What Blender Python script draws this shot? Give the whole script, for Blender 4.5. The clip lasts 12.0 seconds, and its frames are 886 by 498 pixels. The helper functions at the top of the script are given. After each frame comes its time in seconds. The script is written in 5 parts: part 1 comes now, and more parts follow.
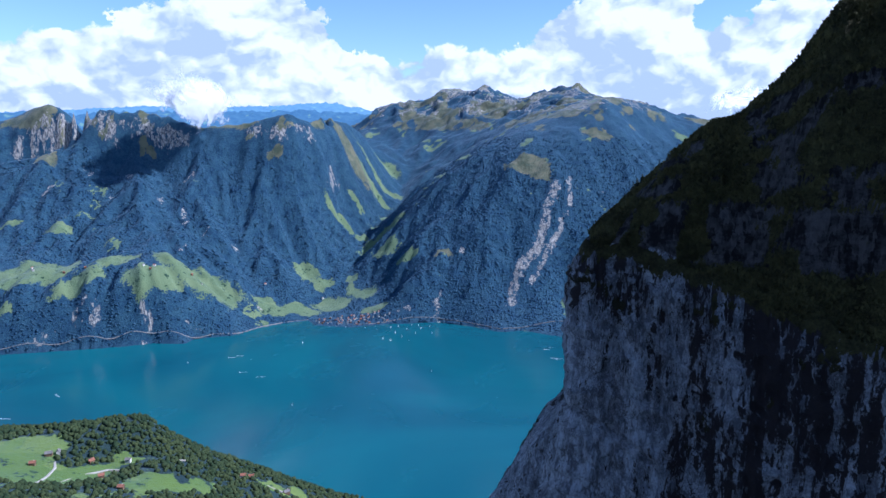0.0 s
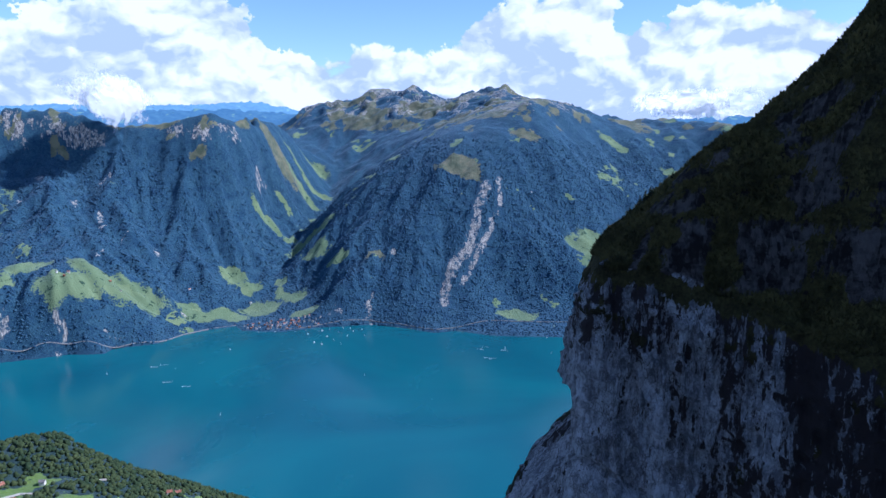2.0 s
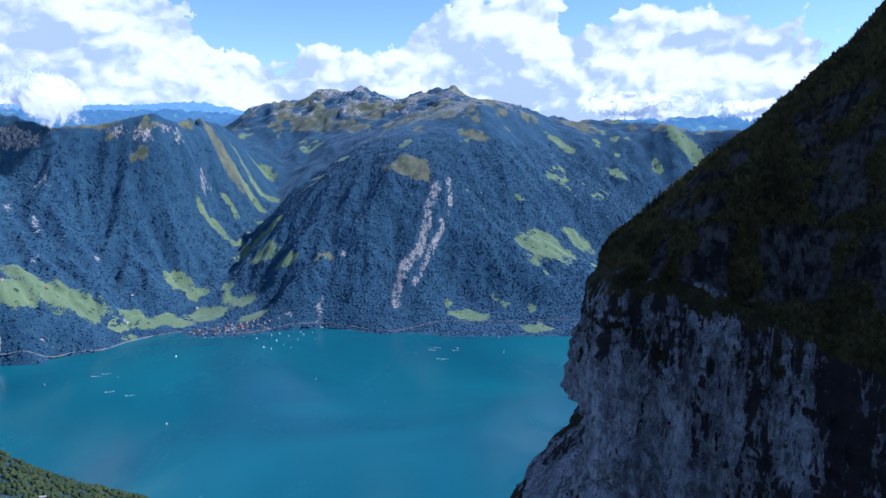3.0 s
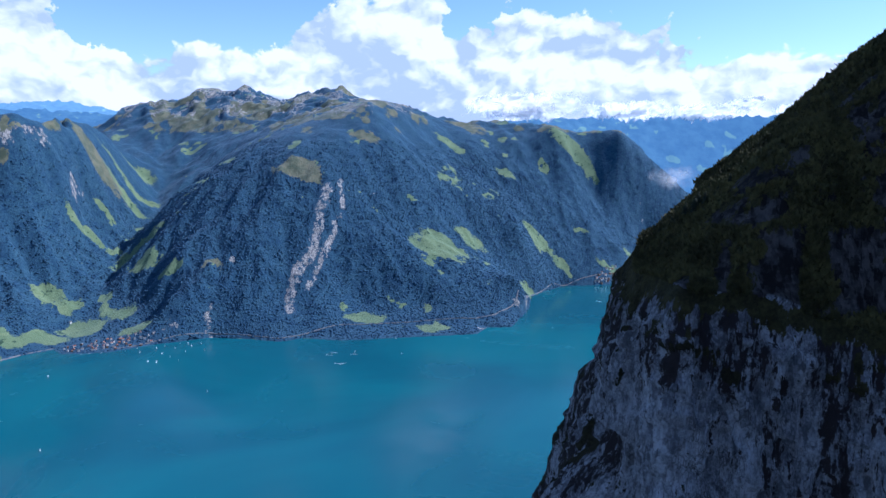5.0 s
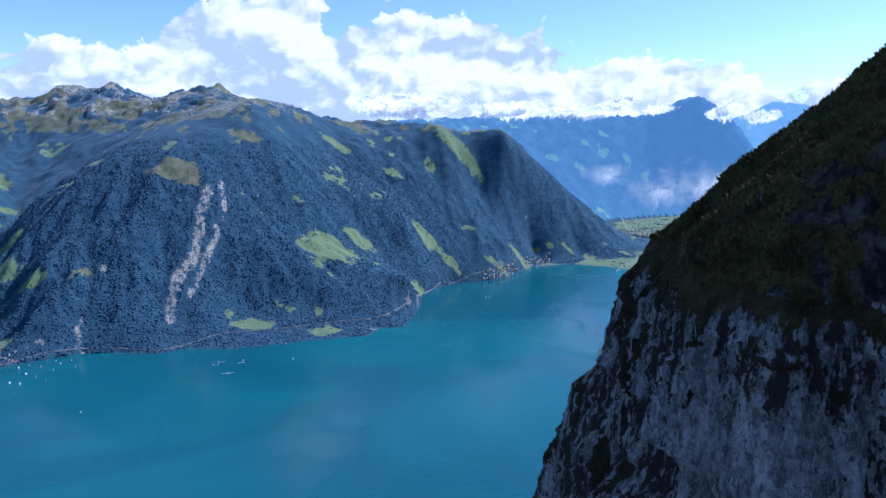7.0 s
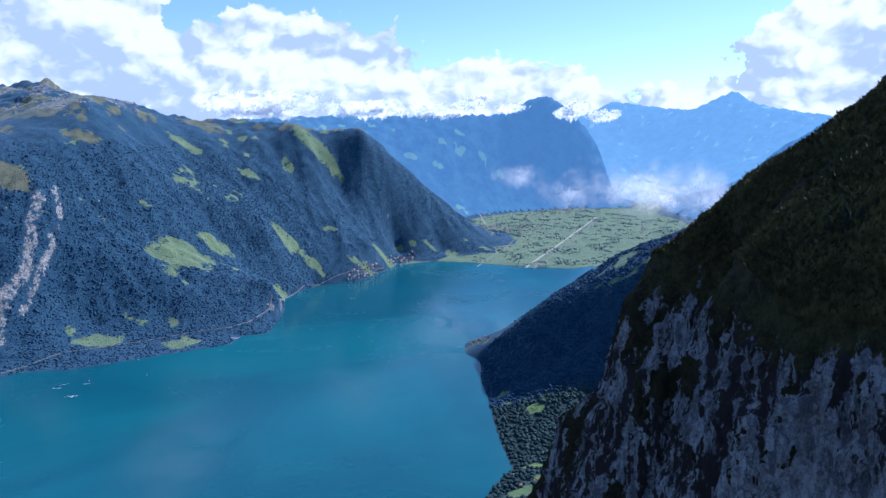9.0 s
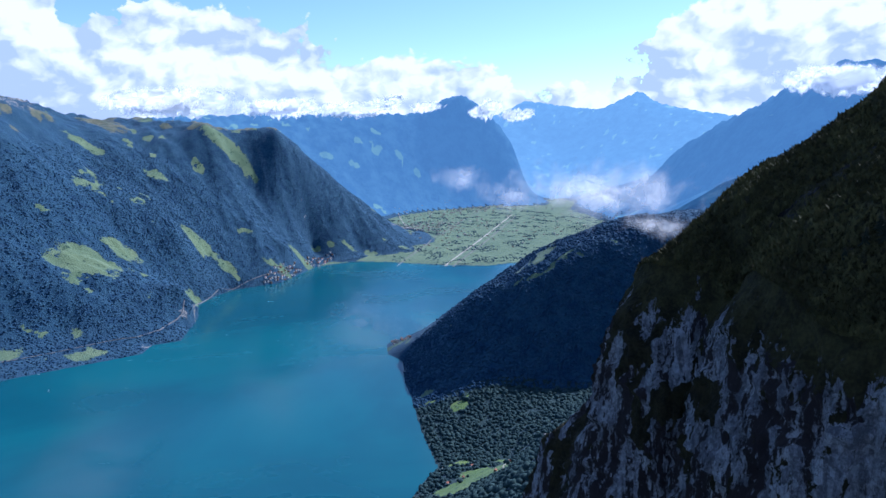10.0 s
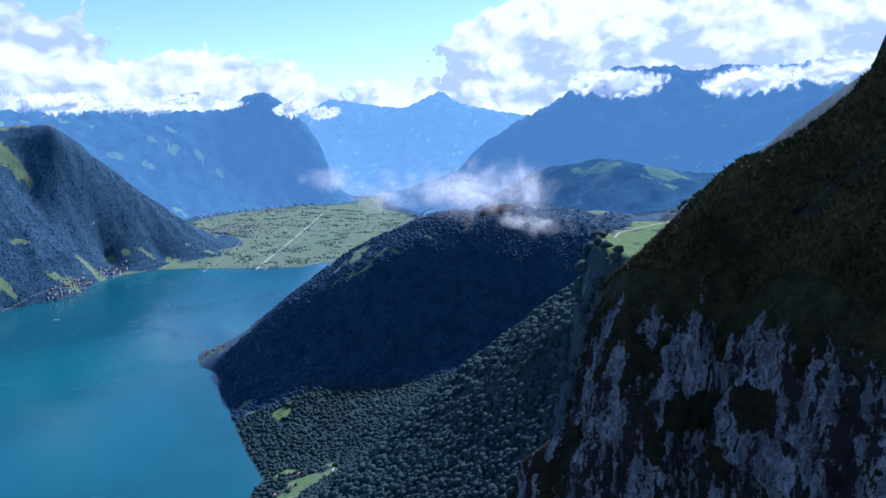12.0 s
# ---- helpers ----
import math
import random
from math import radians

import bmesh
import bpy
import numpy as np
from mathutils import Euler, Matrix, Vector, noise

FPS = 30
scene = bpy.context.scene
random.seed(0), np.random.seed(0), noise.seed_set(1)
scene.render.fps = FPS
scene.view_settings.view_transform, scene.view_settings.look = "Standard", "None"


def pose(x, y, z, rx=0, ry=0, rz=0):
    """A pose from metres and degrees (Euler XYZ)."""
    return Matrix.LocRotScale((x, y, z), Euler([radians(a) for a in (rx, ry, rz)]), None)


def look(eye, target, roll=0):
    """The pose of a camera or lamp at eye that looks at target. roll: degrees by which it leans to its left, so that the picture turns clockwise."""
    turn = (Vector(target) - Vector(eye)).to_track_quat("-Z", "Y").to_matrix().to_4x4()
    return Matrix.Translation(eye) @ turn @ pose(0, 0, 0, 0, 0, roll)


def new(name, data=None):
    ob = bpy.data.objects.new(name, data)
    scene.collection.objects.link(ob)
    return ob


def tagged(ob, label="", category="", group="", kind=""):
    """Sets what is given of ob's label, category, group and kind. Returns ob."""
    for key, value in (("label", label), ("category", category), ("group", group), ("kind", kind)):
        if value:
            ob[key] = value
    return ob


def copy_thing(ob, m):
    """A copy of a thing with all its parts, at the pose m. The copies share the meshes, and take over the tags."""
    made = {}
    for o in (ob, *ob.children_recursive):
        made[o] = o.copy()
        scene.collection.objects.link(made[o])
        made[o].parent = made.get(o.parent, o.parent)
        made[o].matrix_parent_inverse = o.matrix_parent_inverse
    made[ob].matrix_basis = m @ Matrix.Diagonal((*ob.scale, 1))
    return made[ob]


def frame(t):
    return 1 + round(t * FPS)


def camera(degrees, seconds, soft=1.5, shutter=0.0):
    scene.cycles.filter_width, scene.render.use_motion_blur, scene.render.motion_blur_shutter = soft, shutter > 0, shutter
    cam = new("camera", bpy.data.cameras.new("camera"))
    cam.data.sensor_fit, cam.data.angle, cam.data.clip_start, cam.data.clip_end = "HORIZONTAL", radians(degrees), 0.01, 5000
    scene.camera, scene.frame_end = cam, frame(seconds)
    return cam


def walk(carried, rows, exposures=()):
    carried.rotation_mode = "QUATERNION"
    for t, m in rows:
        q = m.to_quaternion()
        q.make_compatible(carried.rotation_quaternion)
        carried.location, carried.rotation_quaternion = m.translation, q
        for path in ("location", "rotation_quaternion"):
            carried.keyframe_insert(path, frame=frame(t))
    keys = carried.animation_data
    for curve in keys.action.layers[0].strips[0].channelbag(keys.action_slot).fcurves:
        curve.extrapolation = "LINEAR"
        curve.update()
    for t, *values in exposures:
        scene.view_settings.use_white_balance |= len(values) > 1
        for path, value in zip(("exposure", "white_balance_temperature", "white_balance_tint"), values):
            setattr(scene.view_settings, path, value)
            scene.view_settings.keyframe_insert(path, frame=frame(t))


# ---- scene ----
# A model at 1:4 of a lake valley: one unit stands for four metres.
cam = camera(65.35, 12.0)
ROWS = [  # seconds, eye, yaw, pitch, lean
    (0.0, 0.0, 0.0, 300.0, 0.0, -9.73, 0.23),
    (0.5, -0.35, 1.51, 300.08, -0.68, -9.74, 0.29),
    (1.0, -0.89, 2.96, 300.15, -2.24, -9.72, 0.35),
    (1.5, -1.57, 4.36, 300.2, -4.08, -9.69, 0.37),
    (2.0, -2.39, 5.73, 300.23, -5.89, -9.68, 0.4),
    (2.5, -3.31, 7.09, 300.22, -7.88, -9.65, 0.41),
    (3.0, -4.28, 8.44, 300.2, -10.13, -9.59, 0.41),
    (5.0, -8.34, 14.05, 299.97, -19.26, -9.46, 0.32),
    (5.5, -9.28, 15.49, 299.89, -21.54, -9.45, 0.32),
    (6.0, -10.16, 17.0, 299.8, -23.83, -9.43, 0.26),
    (6.5, -11.03, 18.59, 299.75, -26.23, -9.45, 0.2),
    (7.0, -11.82, 20.38, 299.7, -28.78, -9.46, 0.16),
    (9.0, -13.21, 28.71, 299.92, -40.44, -9.54, -0.04),
    (9.5, -13.19, 30.72, 299.99, -43.76, -9.57, -0.1),
    (10.0, -13.1, 32.79, 300.11, -47.33, -9.64, -0.15),
    (10.5, -13.04, 34.93, 300.19, -51.06, -9.7, -0.19),
    (11.0, -13.16, 37.01, 300.24, -54.94, -9.76, -0.2),
    (11.5, -13.5, 39.02, 300.19, -58.93, -9.8, -0.11),
    (12.0, -14.02, 40.95, 300.03, -63.18, -9.8, -0.07),
]
walk(cam, [(t, pose(x, y, z, 90 + pitch, 0, yaw) @ pose(0, 0, 0, 0, 0, lean)) for t, x, y, z, yaw, pitch, lean in ROWS], [(0, 0.3, 5150, 18), (12, 0.3, 5150, 18)])

# ---- sky, sun ----
SUN_AZ, SUN_EL = 96.0, 42.0  # degrees from +y towards +x, and above the horizon
sun_way = Vector((math.sin(radians(SUN_AZ)) * math.cos(radians(SUN_EL)), math.cos(radians(SUN_AZ)) * math.cos(radians(SUN_EL)), math.sin(radians(SUN_EL))))
sun = new("sun", bpy.data.lights.new("sun", "SUN"))
sun.data.energy, sun.data.angle, sun.data.color = 5.0, radians(0.53), (1.0, 0.95, 0.88)
sun.matrix_basis = look(sun_way * 4000, (0, 0, 0))


class Net:
    """Short ways to write shader nodes."""

    def __init__(self, tree):
        self.n, self.l = tree.nodes, tree.links

    def put(self, socket, value):
        if hasattr(value, "is_linked"):
            self.l.new(value, socket)
        else:
            socket.default_value = value

    def math(self, op, a, b=0.0, c=0.0, clamp=False):
        k = self.n.new("ShaderNodeMath")
        k.operation, k.use_clamp = op, clamp
        for s, v in zip(k.inputs, (a, b, c)):
            self.put(s, v)
        return k.outputs[0]

    def ramp(self, x, lo, hi, a=0.0, b=1.0):
        k = self.n.new("ShaderNodeMapRange")
        k.interpolation_type = "SMOOTHSTEP"
        for s, v in zip(k.inputs, (x, lo, hi, a, b)):
            self.put(s, v)
        return k.outputs[0]

    def noise(self, vec, scale, detail=4.0, rough=0.55, distort=0.0):
        k = self.n.new("ShaderNodeTexNoise")
        if vec is not None:
            self.put(k.inputs["Vector"], vec)
        for s, v in (("Scale", scale), ("Detail", detail), ("Roughness", rough), ("Distortion", distort)):
            k.inputs[s].default_value = v
        return k.outputs[0]

    def cells(self, vec, scale, detail=0.0, smooth=True):
        k = self.n.new("ShaderNodeTexVoronoi")
        k.feature = "SMOOTH_F1" if smooth else "F1"
        self.put(k.inputs["Vector"], vec)
        k.inputs["Scale"].default_value, k.inputs["Detail"].default_value = scale, detail
        return k.outputs["Distance"], k.outputs["Color"]

    def mix(self, f, a, b):
        k = self.n.new("ShaderNodeMix")
        k.data_type = "RGBA"
        self.put(k.inputs[0], f)
        for s, v in ((k.inputs[6], a), (k.inputs[7], b)):
            self.put(s, (*v, 1) if isinstance(v, tuple) else v)
        return k.outputs[2]

    def vec(self, x, y, z):
        k = self.n.new("ShaderNodeCombineXYZ")
        for s, v in zip(k.inputs, (x, y, z)):
            self.put(s, v)
        return k.outputs[0]

    def split(self, v):
        k = self.n.new("ShaderNodeSeparateXYZ")
        self.put(k.inputs[0], v)
        return k.outputs

    def bump(self, height, strength, distance):
        k = self.n.new("ShaderNodeBump")
        k.inputs["Strength"].default_value, k.inputs["Distance"].default_value = strength, distance
        self.put(k.inputs["Height"], height)
        return k.outputs[0]

    def where(self, kind="Object"):
        return self.n.new("ShaderNodeTexCoord").outputs[kind]

    def attribute(self, name):
        k = self.n.new("ShaderNodeAttribute")
        k.attribute_name = name
        return k.outputs["Color"]

world = bpy.data.worlds.new("sky")
scene.world = world
world.use_nodes = True
world.node_tree.nodes.clear()
W = Net(world.node_tree)
w_out, w_bg = W.n.new("ShaderNodeOutputWorld"), W.n.new("ShaderNodeBackground")
w_sky = W.n.new("ShaderNodeTexSky")
w_sky.sky_type, w_sky.sun_disc = "NISHITA", False
w_sky.sun_elevation, w_sky.sun_rotation, w_sky.altitude = radians(SUN_EL), radians(SUN_AZ), 1600
SKY = 0.125
w_way = W.where("Generated")
wx, wy, wz = W.split(w_way)
w_az = W.math("ARCTAN2", wx, wy)
w_el = W.math("ARCSINE", wz)
# height of the cumulus tops round the horizon: degrees of azimuth, degrees of elevation
CLOUD_TOPS = [(-180, 9), (-60, 9), (-32, 6.3), (-28, 7.0), (-25.6, 6.2), (-24.2, 8.2), (-20, 11), (-13, 11.5), (-9, 9.6), (-7.6, 6.2), (-2, 5.4), (5, 6.6), (7.4, 8.4), (11, 11), (18, 10.8), (21, 8.4), (22.7, 7.2), (25, 9.7), (30, 8.9), (35.8, 7.8), (37.2, 5.7), (43, 5.4), (50, 5.8), (54.5, 4.0), (58, 2.3), (61.2, 3.6), (64.5, 7.6), (70, 9.9), (80, 11.5), (100, 10), (180, 9)]
w_ramp = W.n.new("ShaderNodeValToRGB")
w_ramp.color_ramp.interpolation = "LINEAR"
for k, (a, e) in enumerate(CLOUD_TOPS):
    s = w_ramp.color_ramp.elements[k] if k < 2 else w_ramp.color_ramp.elements.new(0.5)
    if k < 2:
        s.position = 0.0 if k == 0 else 1.0
for k in range(len(CLOUD_TOPS)):
    s = w_ramp.color_ramp.elements[k]
    s.position = (CLOUD_TOPS[k][0] + 180) / 360
    s.color = (CLOUD_TOPS[k][1] / 20,) * 3 + (1,)
w_sway = W.math("MULTIPLY_ADD", W.math("SUBTRACT", W.noise(W.vec(w_az, w_el, 4.0), 26.0, 4.0, 0.6), 0.5), 0.16, w_az)
W.put(w_ramp.inputs[0], W.math("MULTIPLY_ADD", w_sway, 1 / math.tau, 0.5))
w_top = W.math("MULTIPLY", w_ramp.outputs[0], radians(20))
w_flat = W.vec(W.math("MULTIPLY", w_az, 1.0), W.math("MULTIPLY", w_el, 1.35), 0.0)


def cloud_body(v):
    """Billows: broad heaps with smaller and smaller ones on them."""
    big = W.noise(v, 8.0, 6.0, 0.55, 0.35)
    heaps = W.math("MULTIPLY_ADD", W.cells(v, 15.0)[0], -0.34, big)
    heaps = W.math("MULTIPLY_ADD", W.cells(v, 36.0)[0], -0.20, heaps)
    return W.math("MULTIPLY_ADD", W.cells(v, 88.0)[0], -0.10, heaps)

w_bent = W.n.new("ShaderNodeVectorMath")
w_bent.operation = "MULTIPLY_ADD"
w_stir = W.n.new("ShaderNodeTexNoise")
W.put(w_stir.inputs["Vector"], w_flat)
w_stir.inputs["Scale"].default_value, w_stir.inputs["Detail"].default_value = 30.0, 4.0
W.put(w_bent.inputs[0], w_stir.outputs["Color"])
w_bent.inputs[1].default_value = (0.03, 0.03, 0.0)
W.put(w_bent.inputs[2], w_flat)
w_sunward = W.n.new("ShaderNodeVectorMath")
w_sunward.operation = "ADD"
W.put(w_sunward.inputs[0], w_bent.outputs[0])
w_sunward.inputs[1].default_value = (0.011, 0.017, 0.0)
w_b0, w_b1 = cloud_body(w_bent.outputs[0]), cloud_body(w_sunward.outputs[0])
w_deep = W.math("SUBTRACT", w_top, w_el)
w_edge = W.math("MULTIPLY_ADD", W.math("SUBTRACT", w_b0, 0.20), 0.13, w_deep)
w_cover = W.ramp(w_edge, -0.002, 0.007)
w_wisp = W.math("MULTIPLY", W.ramp(W.noise(w_flat, 5.0, 8.0, 0.6, 0.6), 0.60, 0.78), W.ramp(w_el, 0.10, 0.18))
w_cover = W.math("MAXIMUM", w_cover, W.math("MULTIPLY", w_wisp, 0.6))
# higher heaps above the view, which the lake mirrors
w_high = W.math("MULTIPLY", W.ramp(W.noise(w_flat, 4.0, 6.0, 0.55), 0.51, 0.62), W.math("MULTIPLY", W.ramp(w_el, 0.24, 0.32), W.ramp(w_el, 0.62, 0.45)))
w_cover = W.math("MAXIMUM", w_cover, w_high)
w_light = W.math("MULTIPLY_ADD", W.math("SUBTRACT", w_b0, w_b1), 5.5, 0.60)
w_light = W.math("ADD", w_light, W.ramp(W.noise(w_flat, 7.0, 4.0, 0.5), 0.35, 0.65, -0.34, 0.30))
w_light = W.math("SUBTRACT", w_light, W.ramp(w_deep, 0.02, 0.12, 0.0, 0.16), clamp=True)
w_light = W.math("MAXIMUM", w_light, w_high)
w_white = W.mix(w_light, (0.45, 0.54, 0.68), (0.88, 0.90, 0.93))
w_blue = W.n.new("ShaderNodeVectorMath")
w_blue.operation = "MULTIPLY"
W.put(w_blue.inputs[0], w_sky.outputs[0])
w_blue.inputs[1].default_value = (0.92 * SKY, 1.01 * SKY, 1.04 * SKY)
W.put(w_bg.inputs["Color"], W.mix(w_cover, w_blue.outputs[0], w_white))
w_bg.inputs["Strength"].default_value = 1.0
W.l.new(w_bg.outputs[0], w_out.inputs["Surface"])

# ---- materials ----
MAT = {}


def material(name, rough=0.8, spec=0.3):
    m = bpy.data.materials.new(name)
    m.use_nodes = True
    b = m.node_tree.nodes["Principled BSDF"]
    b.inputs["Roughness"].default_value = rough
    b.inputs["Specular IOR Level"].default_value = spec
    MAT[name] = m
    return m, Net(m.node_tree), b


def varied(name, dark, light, scale, rough=0.85, bump=0.0, spec=0.25):
    """A surface with a broad and a fine variation between two colours."""
    m, N, b = material(name, rough, spec)
    p = N.where()
    f = N.math("MULTIPLY_ADD", N.noise(p, scale, 5), 0.6, N.math("MULTIPLY", N.noise(p, scale * 6, 4), 0.4))
    N.put(b.inputs["Base Color"], N.mix(N.ramp(f, 0.35, 0.65), dark, light))
    if bump:
        N.put(b.inputs["Normal"], N.bump(f, bump, 0.3))
    return m

# lake: milky turquoise water, ruffled in drifting patches
m, N, b = material("lake_water", 0.1, 0.5)
p = N.where()
broad = N.noise(p, 0.0035, 4, 0.55, 0.8)
N.put(b.inputs["Base Color"], N.mix(N.ramp(broad, 0.35, 0.7), (0.009, 0.082, 0.115), (0.013, 0.120, 0.148)))
b.inputs["IOR"].default_value = 1.33
N.put(b.inputs["Roughness"], N.ramp(N.noise(p, 0.006, 5, 0.6, 1.2), 0.42, 0.66, 0.14, 0.3))
N.put(b.inputs["Normal"], N.bump(N.noise(p, 0.7, 3, 0.6), 0.06, 0.6))

# ground: forest, meadow, alpine pasture and bare limestone, laid out by the masks of the sheet
def ground_material(name, wood_dark, wood_light, grass_dark, grass_light, plot_size):
    m, N, b = material(name, 0.95, 0.1)
    p = N.where()
    cr = N.n.new("ShaderNodeSeparateColor")
    N.put(cr.inputs[0], N.attribute("cover"))
    fine = N.noise(p, 0.35, 5, 0.62)
    mid = N.noise(p, 0.06, 5, 0.6)
    wood = N.mix(N.ramp(N.math("MULTIPLY_ADD", fine, 0.6, N.math("MULTIPLY", mid, 0.4)), 0.36, 0.66), wood_dark, wood_light)
    plot = N.n.new("ShaderNodeSeparateColor")
    N.put(plot.inputs[0], N.cells(p, plot_size, 0.0, False)[1])
    grass = N.mix(N.math("MULTIPLY_ADD", plot.outputs[0], 0.6, N.math("MULTIPLY", mid, 0.4)), grass_dark, grass_light)
    copse = N.ramp(N.math("MULTIPLY_ADD", N.noise(p, 0.10, 6, 0.68), 0.8, N.math("MULTIPLY", fine, 0.2)), 0.57, 0.61)
    grass = N.mix(copse, grass, (0.022, 0.05, 0.03))
    alp = N.mix(N.ramp(mid, 0.35, 0.65), (0.075, 0.092, 0.058), (0.155, 0.150, 0.095))
    px, py, pz = N.split(p)
    flat_x, flat_y = N.math("MULTIPLY", px, 0.16), N.math("MULTIPLY", py, 0.16)
    clints = N.noise(N.vec(flat_x, flat_y, N.math("MULTIPLY", pz, 0.045)), 1.0, 7, 0.7)
    ribs = N.noise(N.vec(N.math("MULTIPLY", flat_x, 2.5), N.math("MULTIPLY", flat_y, 2.5), N.math("MULTIPLY", pz, 0.10)), 1.0, 5, 0.65)
    stone = N.mix(N.ramp(ribs, 0.38, 0.62), (0.10, 0.10, 0.105), (0.40, 0.375, 0.34))
    soft = N.math("MULTIPLY_ADD", N.math("MULTIPLY_ADD", fine, 0.5, N.math("MULTIPLY", mid, 0.5)), 1.8, -0.9)
    e = lambda k: N.ramp(N.math("ADD", cr.outputs[k], soft), 0.44, 0.56)
    c = N.mix(e(0), wood, grass)
    c = N.mix(e(2), c, alp)
    bare = N.ramp(N.math("MULTIPLY_ADD", clints, 3.0, N.math("MULTIPLY_ADD", cr.outputs[1], 0.95, -1.95)), 0.28, 0.5)
    c = N.mix(N.math("MULTIPLY", bare, N.ramp(cr.outputs[1], 0.05, 0.3)), c, stone)
    N.put(b.inputs["Base Color"], c)
    N.put(b.inputs["Normal"], N.bump(N.math("ADD", fine, N.math("MULTIPLY", N.noise(p, 1.1, 3, 0.6), 0.5)), 0.6, 1.8))
    # faint blue sheen lays a veil of haze over the ground
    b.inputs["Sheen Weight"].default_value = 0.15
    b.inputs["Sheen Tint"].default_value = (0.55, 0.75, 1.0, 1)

# the far set has distance haze mixed into its colours: bluer woods, duller meadows
ground_material("ground_hazed", (0.014, 0.043, 0.086), (0.038, 0.090, 0.130), (0.098, 0.148, 0.078), (0.17, 0.222, 0.112), 0.045)
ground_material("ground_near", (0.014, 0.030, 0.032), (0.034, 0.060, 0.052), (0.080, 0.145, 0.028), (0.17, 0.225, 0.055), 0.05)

# far ranges: a backdrop whose blue glow imitates haze, paler where it lies deepest
for name, glow, strength in (("blue_haze", (0.12, 0.28, 0.53, 1), 0.6), ("pale_haze", (0.20, 0.40, 0.66, 1), 0.78), ("ridge_haze", (0.09, 0.24, 0.50, 1), 0.28)):
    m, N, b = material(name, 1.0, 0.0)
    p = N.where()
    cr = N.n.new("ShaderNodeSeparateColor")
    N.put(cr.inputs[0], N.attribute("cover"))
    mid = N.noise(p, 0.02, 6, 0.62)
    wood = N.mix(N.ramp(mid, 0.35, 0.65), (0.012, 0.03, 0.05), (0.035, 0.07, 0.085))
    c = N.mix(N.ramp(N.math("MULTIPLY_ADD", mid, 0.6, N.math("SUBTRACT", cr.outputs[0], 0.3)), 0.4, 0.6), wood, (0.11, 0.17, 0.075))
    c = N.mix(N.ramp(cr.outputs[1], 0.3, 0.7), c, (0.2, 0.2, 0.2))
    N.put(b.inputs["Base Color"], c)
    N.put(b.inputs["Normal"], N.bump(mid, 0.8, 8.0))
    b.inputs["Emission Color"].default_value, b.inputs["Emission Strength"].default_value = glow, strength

# near cliff: pale limestone with black weather streaks, turf on ledges and above the rim
m, N, b = material("cliff_rock", 0.92, 0.2)
p = N.where()
fx, fy, fg = N.split(N.attribute("face"))
run, fall = N.math("MULTIPLY", fx, 100.0), N.math("MULTIPLY", fy, 100.0)
rx, ry, rz = N.split(p)


def upright(across, down, shift=0.0, bend=0.0):
    """Space in which a pattern is drawn out down the wall."""
    f = lambda v, k: N.math("MULTIPLY_ADD", v, k, N.math("ADD", bend, shift))
    return N.vec(f(rx, across), f(ry, across), f(rz, down))

streak = N.noise(upright(1.5, 0.22), 1.0, 8, 0.62)
streak_b = N.noise(upright(0.4, 0.09, 3.0), 1.0, 3, 0.5)
ragged = N.noise(upright(5.0, 1.7, 7.0), 1.0, 7, 0.74)
spot = N.noise(p, 2.2, 7, 0.7)
grit = N.noise(p, 9.0, 5, 0.7)
warp = N.math("MULTIPLY", N.math("SUBTRACT", N.noise(p, 2.6, 5, 0.65), 0.5), 0.7)


def joints(across, down, z):
    """Fine joints between blocks: 0 in a joint, 1 away from it."""
    k = N.n.new("ShaderNodeTexVoronoi")
    k.feature = "DISTANCE_TO_EDGE"
    N.put(k.inputs["Vector"], upright(across, down, z, warp))
    k.inputs["Scale"].default_value = 1.0
    return k.outputs["Distance"]

# blocks and slivers of fractured rock, each of its own tone and stand
broken_by = N.math("MULTIPLY", N.math("SUBTRACT", N.noise(p, 3.4, 4, 0.65), 0.5), 0.9)
chunk = N.split(N.cells(upright(2.8, 0.8, 2.0, broken_by), 1.0, 0.0, False)[1])[0]
flake = N.split(N.cells(upright(6.5, 2.2, 9.0, broken_by), 1.0, 0.0, False)[1])[0]
shard = N.math("MULTIPLY_ADD", chunk, 0.55, N.math("MULTIPLY", flake, 0.45))
# joints show only here and there
some = N.ramp(N.noise(p, 0.7, 3), 0.42, 0.62)
crack = N.mix(some, (1.0, 1.0, 1.0), N.math("MULTIPLY", N.ramp(joints(2.6, 0.45, 0.0), 0.0, 0.05, 0.35, 1.0), N.ramp(joints(6.0, 1.6, 5.0), 0.0, 0.07, 0.55, 1.0)))
tone = N.math("MULTIPLY_ADD", shard, 0.22, N.math("MULTIPLY_ADD", grit, 0.28, N.math("MULTIPLY_ADD", spot, 0.24, N.math("MULTIPLY", ragged, 0.26))))
pale = N.mix(N.ramp(tone, 0.38, 0.62), (0.15, 0.16, 0.19), (0.62, 0.66, 0.72))
pale = N.mix(crack, (0.05, 0.048, 0.052), pale)
